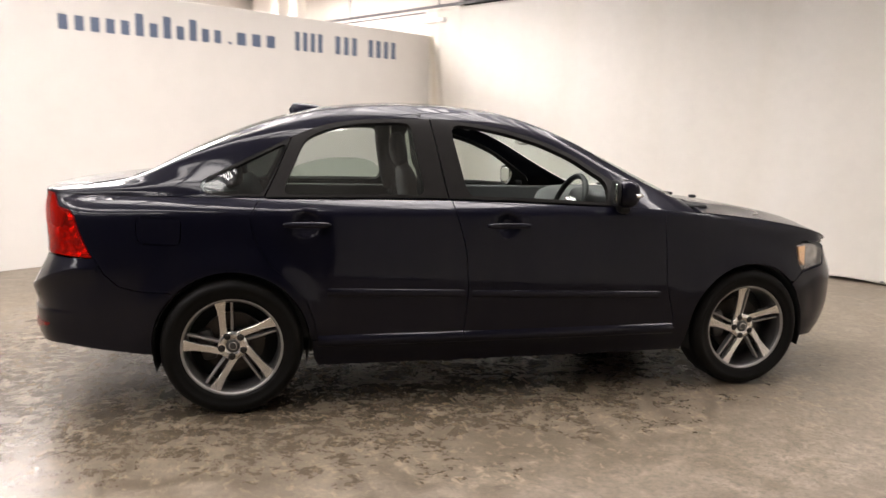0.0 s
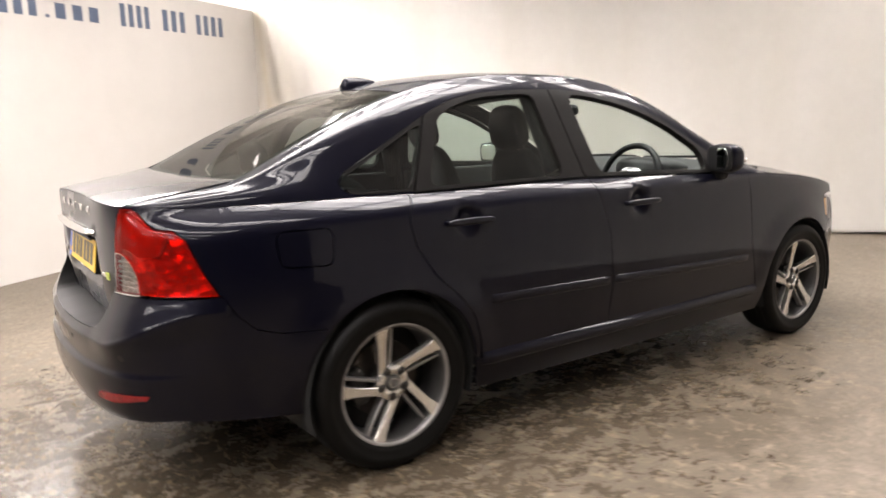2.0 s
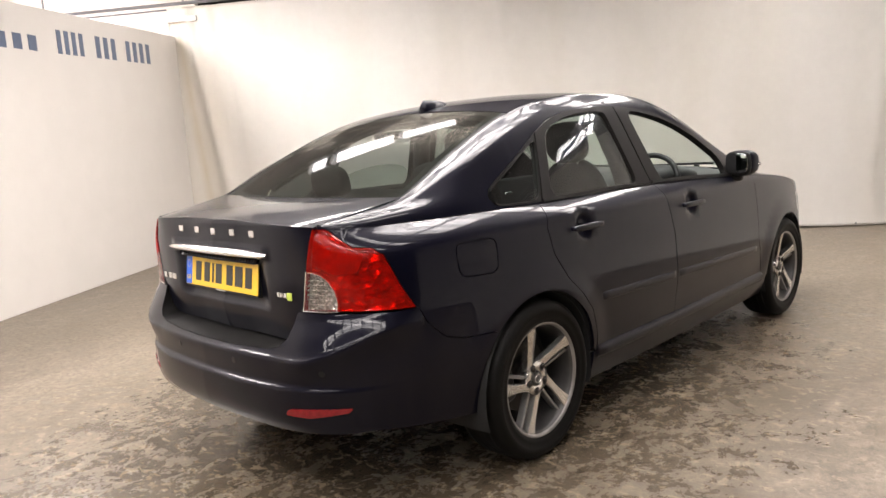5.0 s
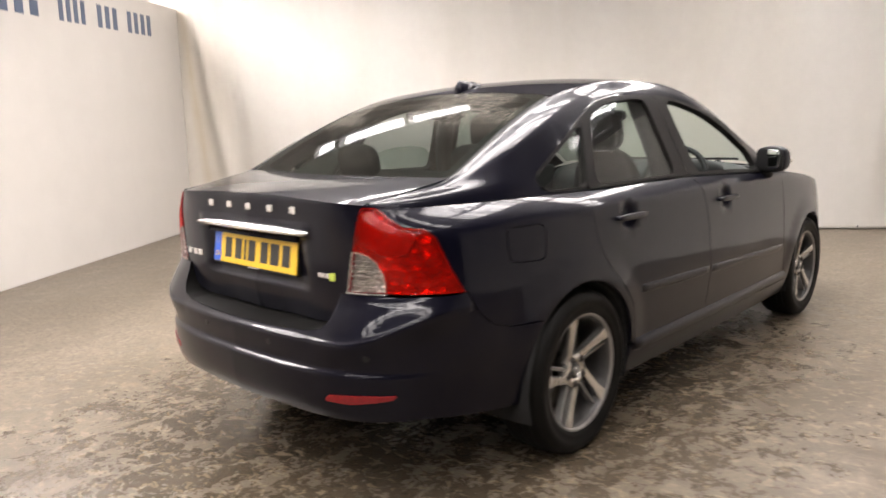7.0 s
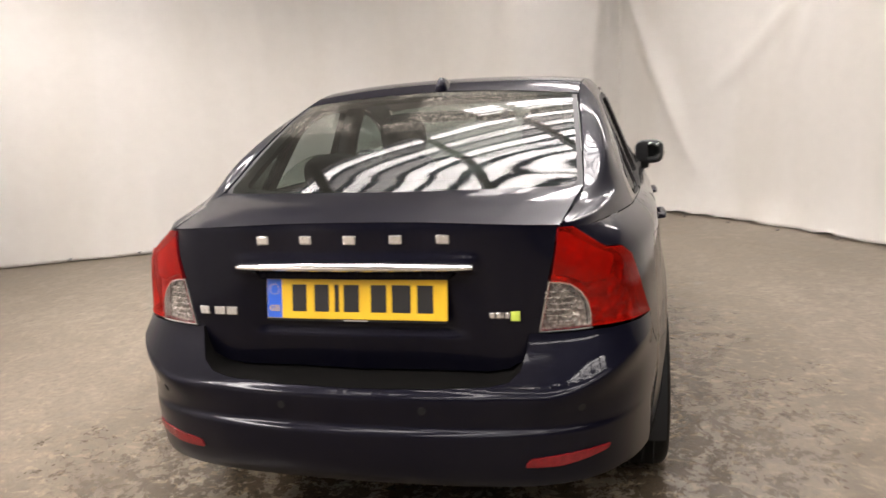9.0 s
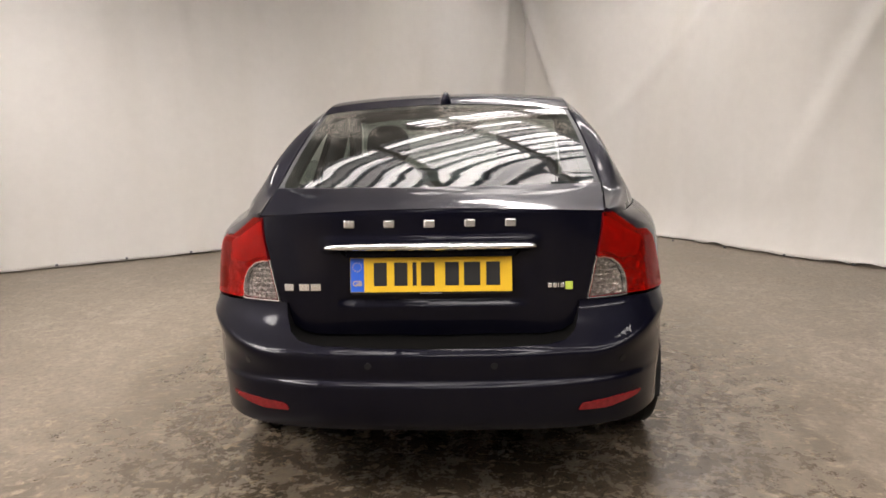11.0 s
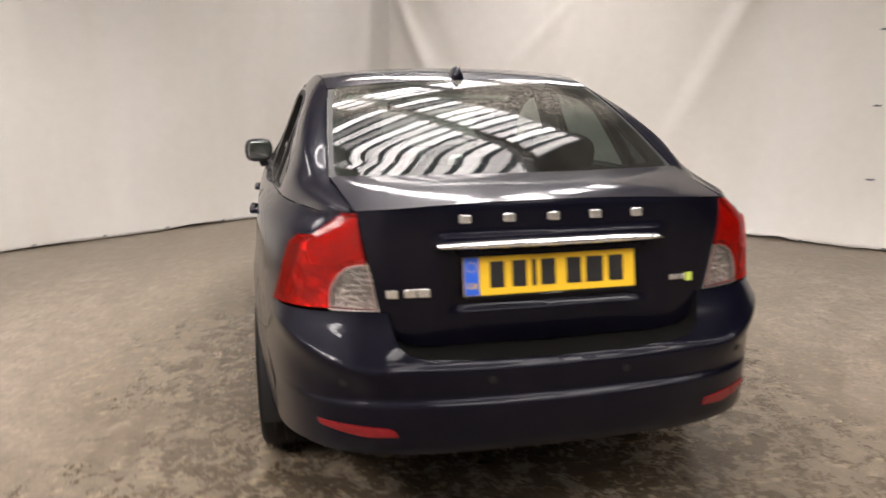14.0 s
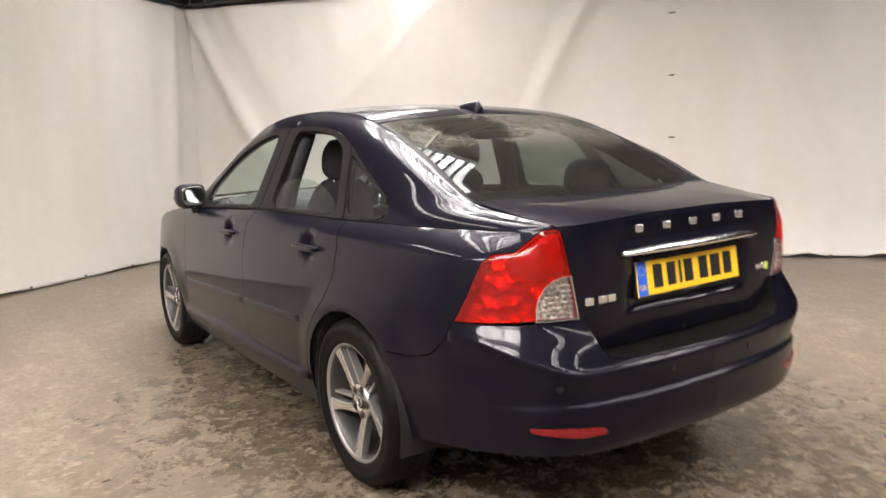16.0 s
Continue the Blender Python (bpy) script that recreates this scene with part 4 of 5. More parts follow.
    # black shell added behind the panels so their gaps look dark, open at the wheels
    liner = arc(REAR_WHEEL, 0.345, 178, 2) + arc(FRONT_WHEEL, 0.345, 178, 2) + [(1.78, 0.28), (1.84, 0.70), (1.6, 0.80), (1.0, 0.88), (0.54, 0.93), (-0.33, 0.955), (-1.2, 0.955), (-1.95, 0.94), (-2.0, 0.60), (-1.9, 0.30)]
    panel("gap_backing", body, on_side(liner), DARK_GAP, car, offset=-0.030, depth=0.0, **sidekw)
    for wy, wz in (REAR_WHEEL, FRONT_WHEEL):
        bm = bmesh.new()
        lathe(bm, [(0.342, tilt * 0.855), (0.347, tilt * 0.80), (0.352, tilt * 0.55), (0.10, tilt * 0.545)], 40, pose(0, wy, wz))
        bmesh.ops.delete(bm, geom=[f for f in bm.faces if f.calc_center_median().z < wz - 0.10], context="FACES")
        part("wheel_arch_liner", bm, DARK_GAP, car, "", True)

# rear bumper in one piece round the tail
half = [(0.0, 0.588), (0.20, 0.590), (0.38, 0.597), (0.435, 0.608), (0.468, 0.634), (0.486, 0.680), (0.500, 0.722)]
right = [(u, z) for u, z in [(nearest_u(x, -2.25) if x < 0.62 else 0, z) for x, z in half]]
side_part = [(light_poly[0][0], 0.722)] + [(light_poly[1][0], 0.725), (light_poly[2][0] - 0.10, 0.721)] + on_side(BUMPER_CUT[::-1]) + on_side(arc(REAR_WHEEL, ARCH, 134.5, 185, 10)) + on_side([(-1.72, 0.290)])
low = [(nearest_u(0.72, -2.05), 0.326), (nearest_u(0.50, -2.21), 0.316), (nearest_u(0.25, -2.26), 0.316)]
loop_right = right + side_part[1:] + low
bumper_poly = loop_right + [(0.0, 0.316)] + [(-u, z) for u, z in low[::-1]] + [(-u, z) for u, z in side_part[1:][::-1]] + [(-u, z) for u, z in right[::-1][:-1]]
bumper = panel("rear_bumper", body, bumper_poly, PAINT, car, "dark blue rear bumper with red reflectors", depth=0.03, grid=0.025, extra=[(s * u, crease_z(u) + d) for s in (1, -1) for u in np.arange(U_CREASE_IN - 0.05, U_CREASE_OUT + 0.15, 0.0125) for d in (-0.012, -0.005, -0.0015, 0.0015, 0.005, 0.012)], rows=[0.29 + 0.02 * k for k in range(8)] + [0.445, 0.455, 0.462, 0.467, 0.472, 0.478, 0.484, 0.492, 0.51, 0.53, 0.55, 0.56, 0.567, 0.570, 0.573, 0.576, 0.579, 0.5825, 0.586, 0.593, 0.60, 0.608, 0.616, 0.624, 0.632, 0.64, 0.648, 0.656, 0.664, 0.672, 0.68, 0.69, 0.705])
bm = bmesh.new()
ledge = [(-u, z) for u, z in right[:0:-1]] + right
ledge_rows = [[bm.verts.new(body(u, z) + Vector((0, k * 0.045, 0.004 * k - 0.001))) for k in range(4)] for u, z in open_dense(ledge, 0.03)]
for p, q in zip(ledge_rows, ledge_rows[1:]):
    for k in range(3):
        bm.faces.new((p[k], p[k + 1], q[k + 1], q[k]))
bmesh.ops.recalc_face_normals(bm, faces=bm.faces[:])
part("bumper_ledge", bm, RUBBER, bumper, "black loading ledge under the boot lid", True)
for s in (1, -1):
    refl = [(s * nearest_u(x, y), z) for x, y, z in ((0.462, -2.23, 0.382), (0.55, -2.195, 0.380), (0.665, -2.12, 0.402), (0.674, -2.11, 0.416), (0.59, -2.17, 0.414), (0.477, -2.228, 0.405))]
    panel("reflector_strip", body, rounded(refl, 0.012), RED_REFLECTOR, bumper, "red plastic reflector strip", gap=0, offset=0.004, depth=0.010, grid=0.02)
for x in (-0.60, -0.20, 0.20, 0.60):
    u = nearest_u(abs(x), -2.25 if abs(x) < 0.5 else -2.16) * (1 if x > 0 else -1)
    panel("parking_sensor", body, [(u + 0.011 * math.cos(a), 0.535 + 0.011 * math.sin(a)) for a in [k * math.tau / 14 for k in range(14)]], BLACK, bumper, "", gap=0, offset=0.002, depth=0.004, grid=0.01)

# boot lid: rear face and upper face
face_half = [(0.0, 0.600), (0.38, 0.606), (0.440, 0.618), (0.470, 0.650), (0.496, 0.727), (0.520, 0.85), (0.556, 1.003)]
fr = [(tail_u(x if x < 0.45 else x + 0.026), z) for x, z in face_half]
lip = [(tail_u(0.582 * k / 12), 1.004 + 0.018 * (1 - (k / 12) ** 2)) for k in range(11, -1, -1)]
face_poly = fr + lip[:-1] + [(0.0, 1.022)] + [(-u, z) for u, z in lip[:-1][::-1]] + [(-u, z) for u, z in fr[1:][::-1]]
lip_rows = [0.61 + 0.0125 * j for j in range(21)] + [0.876 + 0.003 * j for j in range(9)] + [0.904 + 0.008 * j for j in range(15)]
face_mesh = skin_mesh("lid_face", lid_skin, face_poly, PAINT, gap=0.003, depth=0.02, grid=0.02, rows=lip_rows)
top_poly = [(0.0, q) for q in np.linspace(-1, 1, 30)] + [(v, 1.0) for v in np.linspace(0.06, 1, 16)] + [(1.0, q) for q in np.linspace(0.94, -1, 30)] + [(v, -1.0) for v in np.linspace(0.94, 0.06, 16)]
top_mesh = skin_mesh("lid_upper", lid_top, [(float(a), float(b)) for a, b in top_poly], PAINT, gap=0.002, depth=0.012, grid=0.03, scale=(0.38, 0.58))
lid = joined("boot_lid", [face_mesh, top_mesh], PAINT, car, "dark blue boot lid with chrome strip and badges")


def strip(y0, y1, qa, qb, n=24):
    """An outline on the top skin between two lines across."""
    ys = [float(v) for v in np.linspace(y0, y1, n)]
    return [(y, qa) for y in ys] + [(y, qb) for y in ys[::-1]]


def bowed(y, reach):
    """The lower edge of the rear glass, bowed rearwards in the middle."""
    return [(y - 0.04 * (1 - q * q), q) for q in (reach * k / 4 for k in range(4, -5, -1))]


TOP = (1, 0.58)
# the rear glass with its black border, roof, windscreen, bonnet
panel("rear_window", top, rounded([(-1.752, -0.965), (-1.09, -0.955), (-1.055, 0.0), (-1.09, 0.955), (-1.752, 0.965)] + bowed(-1.757, 0.85), 0.04), REAR_GLASS, car, "rain-spotted rear window reflecting the skylights", gap=0.0, depth=0.0, offset=0.001, scale=TOP, grid=0.03)
panel("rear_window_seal", top, [(-1.758, -0.995), (-1.09, -0.99), (-1.045, 0.0), (-1.09, 0.99), (-1.758, 0.995)] + bowed(-1.764, 0.85), BLACK, car, gap=0.0, depth=0.02, offset=-0.003, scale=TOP, grid=0.03, back=True,
      holes=[rounded([(-1.722, -0.90), (-1.125, -0.885), (-1.09, 0.0), (-1.125, 0.885), (-1.722, 0.90)] + bowed(-1.726, 0.75), 0.05)])
roof_poly = [(-1.085, -0.998), (-1.038, 0.0), (-1.085, 0.998)] + [(float(y), 0.998) for y in np.linspace(-0.95, 0.14, 14)] + [(0.16, 0.995), (0.22, 0.0), (0.16, -0.995)] + [(float(y), -0.998) for y in np.linspace(0.14, -0.95, 14)]
roof = panel("roof", top, roof_poly, PAINT, car, "dark blue roof with wet dust", gap=0.001, depth=0.02, scale=TOP, grid=0.035, back=True)
panel("headlining", top, roof_poly, LINING, car, "grey cloth headlining", gap=0.03, depth=0.0, offset=-0.035, scale=TOP, grid=0.06, back=True)
panel("windscreen", top, [(0.17, -0.985), (0.23, 0.0), (0.17, 0.985), (0.98, 0.965), (1.08, 0.5), (1.10, 0.0), (1.08, -0.5), (0.98, -0.965)], GLASS, car, "green tinted windscreen", gap=0.0, depth=0.0, scale=TOP, grid=0.05)
bonnet_poly = [(1.02, -0.99), (1.10, -0.6), (1.13, 0.0), (1.10, 0.6), (1.02, 0.99)] + [(float(y), 0.99) for y in np.linspace(1.12, 1.95, 12)] + [(2.06, 0.80), (2.10, 0.0), (2.06, -0.80)] + [(float(y), -0.99) for y in np.linspace(1.95, 1.12, 12)]
panel("bonnet", bonnet, bonnet_poly, PAINT, car, "dark blue bonnet", gap=0.002, depth=0.015, scale=(1, 0.72), grid=0.04)
bm = bmesh.new()
superbox(bm, (0.70, 0.085, 0.02), pose(0, 1.09, 0.945), 5, 6)
part("scuttle_panel", bm, BLACK, car, "black plastic scuttle panel", True)
for x0, x1 in ((-0.05, 0.52), (-0.58, -0.06)):
    bm = bmesh.new()
    tube(bm, [(x0, 1.085, 0.990), ((x0 + x1) / 2, 1.065, 1.000), (x1, 1.020, 1.006 if x1 > 0.3 else 0.998)], 0.008, 6)
    part("wiper", bm, BLACK, car, "black windscreen wiper")
for x in (-0.28, 0.28):
    bm = bmesh.new()
    superbox(bm, (0.018, 0.022, 0.010), pose(x, 1.30, 0.972), 3, 4)
    part("washer_nozzle", bm, BLACK, car, "", True)
# front bumper
fb = on_side([(1.66, 0.605), (1.585, 0.553)] + arc(FRONT_WHEEL, ARCH, 42, -6, 10) + [(1.72, 0.235)])
nose = [(side_u(1.98), 0.225), (END_U - 0.3, 0.225), (END_U - 0.001, 0.225), (END_U - 0.001, 0.73), (END_U - 0.40, 0.735), (side_u(1.95), 0.735), (side_u(1.86), 0.725), (side_u(1.842), 0.635), (side_u(1.74), 0.620)]
joined("front_bumper", [skin_mesh("b", body, fb + nose, PAINT, grid=0.04, depth=0.03, mirror=s) for s in (False, True)], PAINT, car, "dark blue front bumper")
# underside
bm = bmesh.new()
box(bm, -0.62, 0.62, -1.0, 1.0, 0.21, 0.30, 0.02)
box(bm, -0.45, 0.45, -2.05, -1.70, 0.33, 0.60, 0.03)
box(bm, -0.45, 0.45, 1.72, 2.0, 0.26, 0.70, 0.03)
box(bm, -0.54, 0.54, -1.70, 1.72, 0.24, 0.36, 0.02)
part("underbody", bm, DARK_GAP, car)
bm = bmesh.new()
tube(bm, [(-0.42, -1.70, 0.31), (-0.42, -2.10, 0.315)], 0.028, 12)
part("exhaust_pipe", bm, DISC, car, "dull steel exhaust tail pipe", True)


# ---- wheels ----
DULL_ALLOY = plain_material("dull_grey_spoke_edge", (0.26, 0.25, 0.24), 0.4, 30, 0.2, 0.6, 0.0)


def make_wheel(name):
    """A road wheel with its axis along x, its outer face towards +x."""
    wheel = new(name)
    wheel.parent = car
    bm = bmesh.new()
    lathe(bm, [(0.216, -0.098), (0.225, -0.104), (0.27, -0.106), (0.298, -0.098), (0.312, -0.080), (0.3165, -0.05), (0.3168, 0.0), (0.3165, 0.05), (0.312, 0.080), (0.300, 0.096), (0.285, 0.1035), (0.268, 0.1055), (0.266, 0.1035), (0.245, 0.1035), (0.232, 0.099), (0.224, 0.092), (0.216, 0.085)], 64)
    tyre = part("tyre", bm, RUBBER, wheel, "worn black tyre, damp at the tread", True)
    for x in (-0.052, -0.018, 0.018, 0.052):
        bm = bmesh.new()
        lathe(bm, [(0.3168, x - 0.004), (0.3176, x - 0.003), (0.3176, x + 0.003), (0.3168, x + 0.004)], 64)
        part("tread_groove", bm, DARK_GAP, tyre)
    bm = bmesh.new()
    lathe(bm, [(0.214, -0.095), (0.205, -0.06), (0.200, 0.02), (0.206, 0.070), (0.212, 0.084), (0.2245, 0.092), (0.2265, 0.088), (0.222, 0.080)], 64)
    rim = part("rim", bm, GREY_ALLOY, wheel, "grey alloy rim barrel", True)
    bm = bmesh.new()
    lathe(bm, [(0.2135, 0.0850), (0.2165, 0.0900), (0.2235, 0.0945), (0.2262, 0.0930)], 64)
    part("rim_lip", bm, DULL_ALLOY, wheel, "dull silver rim lip", True)
    for k in range(5):
        a = k * math.tau / 5
        turn = pose(0, 0, 0, 90 + k * 72, 0, 0)
        # the broad machined blade, drifting sideways as it runs out
        for kind in ("spoke", "spoke_blade"):
            bm = bmesh.new()
            rows = []
            for i in range(13):
                t = i / 12
                r = 0.046 + t * 0.168
                if kind == "spoke":
                    mid, w = 0.029 - 0.026 * t, 0.0165 - 0.003 * t + 0.014 * t ** 4
                    face, deep = 0.062 + 0.024 * t ** 1.3, 0.030
                else:
                    mid, w = -0.006 - 0.044 * t + 0.004 * t * t, 0.0062 - 0.001 * t
                    face, deep = 0.046 + 0.026 * t, 0.030
                rows.append([bm.verts.new((face - deep, r, mid - w)), bm.verts.new((face - 0.002, r, mid - w)), bm.verts.new((face, r, mid - w + 0.0025)), bm.verts.new((face, r, mid + w - 0.0025)), bm.verts.new((face - 0.002, r, mid + w)), bm.verts.new((face - deep, r, mid + w))])
            for p, q in zip(rows, rows[1:]):
                for j in range(5):
                    bm.faces.new((p[j], p[j + 1], q[j + 1], q[j]))
            bm.faces.new(rows[-1])
            bmesh.ops.recalc_face_normals(bm, faces=bm.faces[:])
            bmesh.ops.transform(bm, matrix=turn, verts=bm.verts[:])
            part(kind, bm, SILVER if kind == "spoke" else DULL_ALLOY, wheel, "machined silver spoke" if kind == "spoke" else "thin grey spoke edge")
    bm = bmesh.new()
    lathe(bm, [(0.066, 0.02), (0.068, 0.055), (0.064, 0.0635), (0.034, 0.0635), (0.030, 0.058), (0.001, 0.058)], 40)
    part("hub", bm, SILVER, wheel, "", True)
    bm = bmesh.new()
    lathe(bm, [(0.0295, 0.058), (0.029, 0.064), (0.024, 0.0665), (0.0005, 0.0675)], 32)
    cap = part("centre_cap", bm, GREY_ALLOY, wheel, "grey centre cap with a silver ring", True)
    bm = bmesh.new()
    tube(bm, [(0.067, 0.017 * math.cos(t), 0.017 * math.sin(t)) for t in [i * math.tau / 24 for i in range(24)]], 0.002, 6, True)
    part("cap_ring", bm, BADGE, cap)
    for k in range(5):
        a = radians(107 + 72 * k)
        bm = bmesh.new()
        lathe(bm, [(0.0095, 0.060), (0.0095, 0.068), (0.007, 0.071), (0.0005, 0.071)], 12, pose(0, 0.051 * math.cos(a), 0.051 * math.sin(a)))
        bolt = part("wheel_bolt", bm, DISC, wheel, "dull steel wheel bolt")
        # flat black disc on the hub, painted for the shade of a recess
        bm = bmesh.new()
        lathe(bm, [(0.0005, 0.0642), (0.0148, 0.0642), (0.0158, 0.0636)], 16, pose(0, 0.051 * math.cos(a), 0.051 * math.sin(a)))
        part("painted_recess", bm, DARK_GAP, bolt)
    bm = bmesh.new()
    lathe(bm, [(0.07, -0.03), (0.142, -0.03), (0.142, -0.008), (0.07, -0.008), (0.068, 0.010), (0.001, 0.010)], 48)
    disc = part("brake_disc", bm, DISC, wheel, "dull steel brake disc", False)
    bm = bmesh.new()
    superbox(bm, (0.032, 0.035, 0.072), pose(-0.012, -0.115, 0.02), 5, 5)
    part("brake_caliper", bm, GREY_ALLOY, wheel, "", True)
    bm = bmesh.new()
    lathe(bm, [(0.205, -0.05), (0.06, -0.05)], 32)
    part("back_plate", bm, DARK_GAP, wheel)
    return wheel


first = make_wheel("wheel")
first.matrix_basis = pose(0.764, REAR_WHEEL[0], 0.3168, 13, 0, 0)
copy_thing(first, pose(0.764, FRONT_WHEEL[0], 0.3168, 7, 0, 0))
copy_thing(first, pose(-0.764, REAR_WHEEL[0], 0.3168, 34, 0, 180))
copy_thing(first, pose(-0.764, FRONT_WHEEL[0], 0.3168, 18, 0, 180))

# ---- door mirrors ----
for s in (1, -1):
    bm = bmesh.new()
    superbox(bm, (0.082, 0.058, 0.070), pose(s * 0.885, 0.560, 1.030, 0, 0, s * -10), 3.2, 8)
    for v in bm.verts:
        if v.co.y > 0.555:
            v.co.z = 1.03 + (v.co.z - 1.03) * (1 - 3.0 * (v.co.y - 0.555))
    m_shell = part("door_mirror", bm, PAINT, car, "dark blue door mirror with a clear lamp strip", True)
    bm = bmesh.new()
    superbox(bm, (0.064, 0.003, 0.052), pose(s * 0.880, 0.5015, 1.032, 0, 0, -16 if s > 0 else 10), 4, 6)
    part("mirror_glass", bm, MIRROR, m_shell, "mirror glass", True)
    bm = bmesh.new()
    superbox(bm, (0.076, 0.008, 0.064), pose(s * 0.882, 0.507, 1.031, 0, 0, s * -10), 4, 6)
    part("mirror_bezel", bm, BLACK, m_shell, "", True)
    bm = bmesh.new()
    superbox(bm, (0.030, 0.034, 0.012), pose(s * 0.938, 0.587, 1.022, 0, 0, s * -48), 3, 5)
    part("lamp_strip", bm, BADGE, m_shell, "clear indicator strip", True)
    bm = bmesh.new()
    superbox(bm, (0.062, 0.034, 0.026), pose(s * 0.825, 0.566, 0.968, 0, s * 22, 0), 4, 5)
    part("mirror_arm", bm, BLACK, m_shell, "", True)

# ---- aerial fin ----
bm = bmesh.new()
rows = []
for i in range(15):
    t = i / 14
    y = -1.035 + 0.165 * t
    h = 0.050 * (1 - t) ** 0.75 * min(1, 0.35 + 5 * t) + 0.004
    w = 0.026 * math.sin(math.pi * min(1, 0.16 + 0.84 * (1 - t)) ** 0.9 * 0.5) * (1 if t > 0.02 else 0.8) + 0.002
    z0 = middle_z(y) - 0.006
    rows.append([bm.verts.new((w * math.cos(a) * (1 - 0.35 * math.sin(a)), y - 0.012 * math.sin(a) * (1 - t), z0 + (h + 0.006) * math.sin(a) ** 0.8)) for a in [math.pi * k / 12 for k in range(13)]])
for p, q in zip(rows, rows[1:]):
    for k in range(12):
        bm.faces.new((p[k], p[k + 1], q[k + 1], q[k]))
bm.faces.new(rows[0][::-1])
bmesh.ops.recalc_face_normals(bm, faces=bm.faces[:])
part("aerial_fin", bm, PAINT, roof, "dark glossy shark-fin aerial", True)


# ---- plate, chrome strip and badges on the boot lid ----
def plate_pose():
    return Matrix.Translation((0, -2.160, 0.810)) @ Euler((radians(90 - 8), 0, 0)).to_matrix().to_4x4()


def flat_box(x0, x1, z0, z1, thick, bevel=0.0):
    bm = bmesh.new()
    box(bm, x0, x1, z0, z1, 0, thick, bevel)
    return bm


def plated(name, bm, mat, parent, label=""):
    bmesh.ops.transform(bm, matrix=plate_pose(), verts=bm.verts[:])
    return part(name, bm, mat, parent, label)


plate = plated("number_plate", flat_box(-0.26, 0.26, -0.0555, 0.0555, 0.004, 0.001), YELLOW, lid, "yellow rear number plate with dark bars")
plated("plate_band", flat_box(-0.2585, -0.2150, -0.054, 0.054, 0.0048), BLUE, plate, "blue band")
bm = bmesh.new()
for k in range(12):
    a = k * math.tau / 12
    box(bm, -0.2368 + 0.014 * math.cos(a) - 0.0014, -0.2368 + 0.014 * math.cos(a) + 0.0014, 0.026 + 0.014 * math.sin(a) - 0.0014, 0.026 + 0.014 * math.sin(a) + 0.0014, 0.0048, 0.0053)
plated("star_ring", bm, YELLOW, plate)
for x0, w in ((-0.183, 0.042), (-0.117, 0.042), (-0.058, 0.013), (-0.031, 0.044), (0.047, 0.044), (0.107, 0.052), (0.178, 0.044)):
    plated("plate_bar", flat_box(x0, x0 + w, -0.0355, 0.0395, 0.0052), INK, plate)
bm = bmesh.new()
box(bm, -0.256, 0.256, -0.0625, 0.0535, -0.020, -0.0005)
plated("plate_backing", bm, BLACK, plate)
plated("plate_footer", flat_box(-0.035, 0.035, -0.0618, -0.0578, 0.0006), BADGE, plate)


def lettering(name, text, size, m, mat, parent, label=""):
    cu = bpy.data.curves.new(name, "FONT")
    cu.body, cu.size, cu.extrude, cu.align_x, cu.align_y = text, size, 0.0004, "CENTER", "CENTER"
    src = bpy.data.objects.new(name, cu)
    scene.collection.objects.link(src)
    me = bpy.data.meshes.new_from_object(src.evaluated_get(bpy.context.evaluated_depsgraph_get()))
    bpy.data.objects.remove(src)
    me.materials.append(mat)
    ob = new(name, me)
    ob.parent, ob.matrix_basis = parent, m
    return tagged(ob, label)


lettering("country_letters", "GB", 0.024, plate_pose() @ pose(-0.2368, -0.028, 0.0054), YELLOW, plate)


def lid_y(x, z):
    return lid_skin(tail_u(x), z).y


bm = bmesh.new()
rows = []
for i in range(31):
    x = -0.335 + 0.67 * i / 30
    y = lid_y(min(0.3, abs(x)), 0.93) - 0.030 + 0.05 * (x / 0.335) ** 4 * 0.3
    h = 0.0105 * (1 - 0.35 * abs(x / 0.335) ** 3)
    z = 0.9045 + 0.002 * (1 - (x / 0.33) ** 2)
    rows.append([bm.verts.new((x, y + dy, z + dz)) for dy, dz in ((0.022, -h), (0.000, -h), (-0.003, -h * 0.7), (-0.003, h * 0.3), (0.006, h), (0.03, h))])
for p, q in zip(rows, rows[1:]):
    for k in range(5):
        bm.faces.new((p[k], p[k + 1], q[k + 1], q[k]))
bm.faces.new(rows[0][::-1]), bm.faces.new(rows[-1])
bmesh.ops.recalc_face_normals(bm, faces=bm.faces[:])
part("chrome_strip", bm, CHROME, lid, "chrome strip over the number plate", True)
for k in range(5):
    x = -0.256 + 0.128 * k
    bm = bmesh.new()
    box(bm, -0.0175, 0.0175, -0.0125, 0.0125, 0, 0.005, 0.004)
    bmesh.ops.transform(bm, matrix=Matrix.Translation((x, lid_y(x, 0.976) + 0.0005, 0.976)) @ Euler((radians(90), 0, 0)).to_matrix().to_4x4(), verts=bm.verts[:])
    part("badge_block", bm, BADGE, lid, "satin chrome badge shape")


def badge(bars, z, mat, label):
    for x, w, h, dz in bars:
        bm = bmesh.new()
        box(bm, -w / 2, w / 2, -h / 2, h / 2, 0, 0.004, 0.002)
        slope = (lid_y(x + 0.02, z) - lid_y(x - 0.02, z)) / 0.04
        bmesh.ops.transform(bm, matrix=Matrix.Translation((x, lid_y(x, z) + 0.0005, z + dz)) @ Euler((radians(90), 0, math.atan(slope))).to_matrix().to_4x4(), verts=bm.verts[:])
        part("model_badge", bm, mat, lid, label)


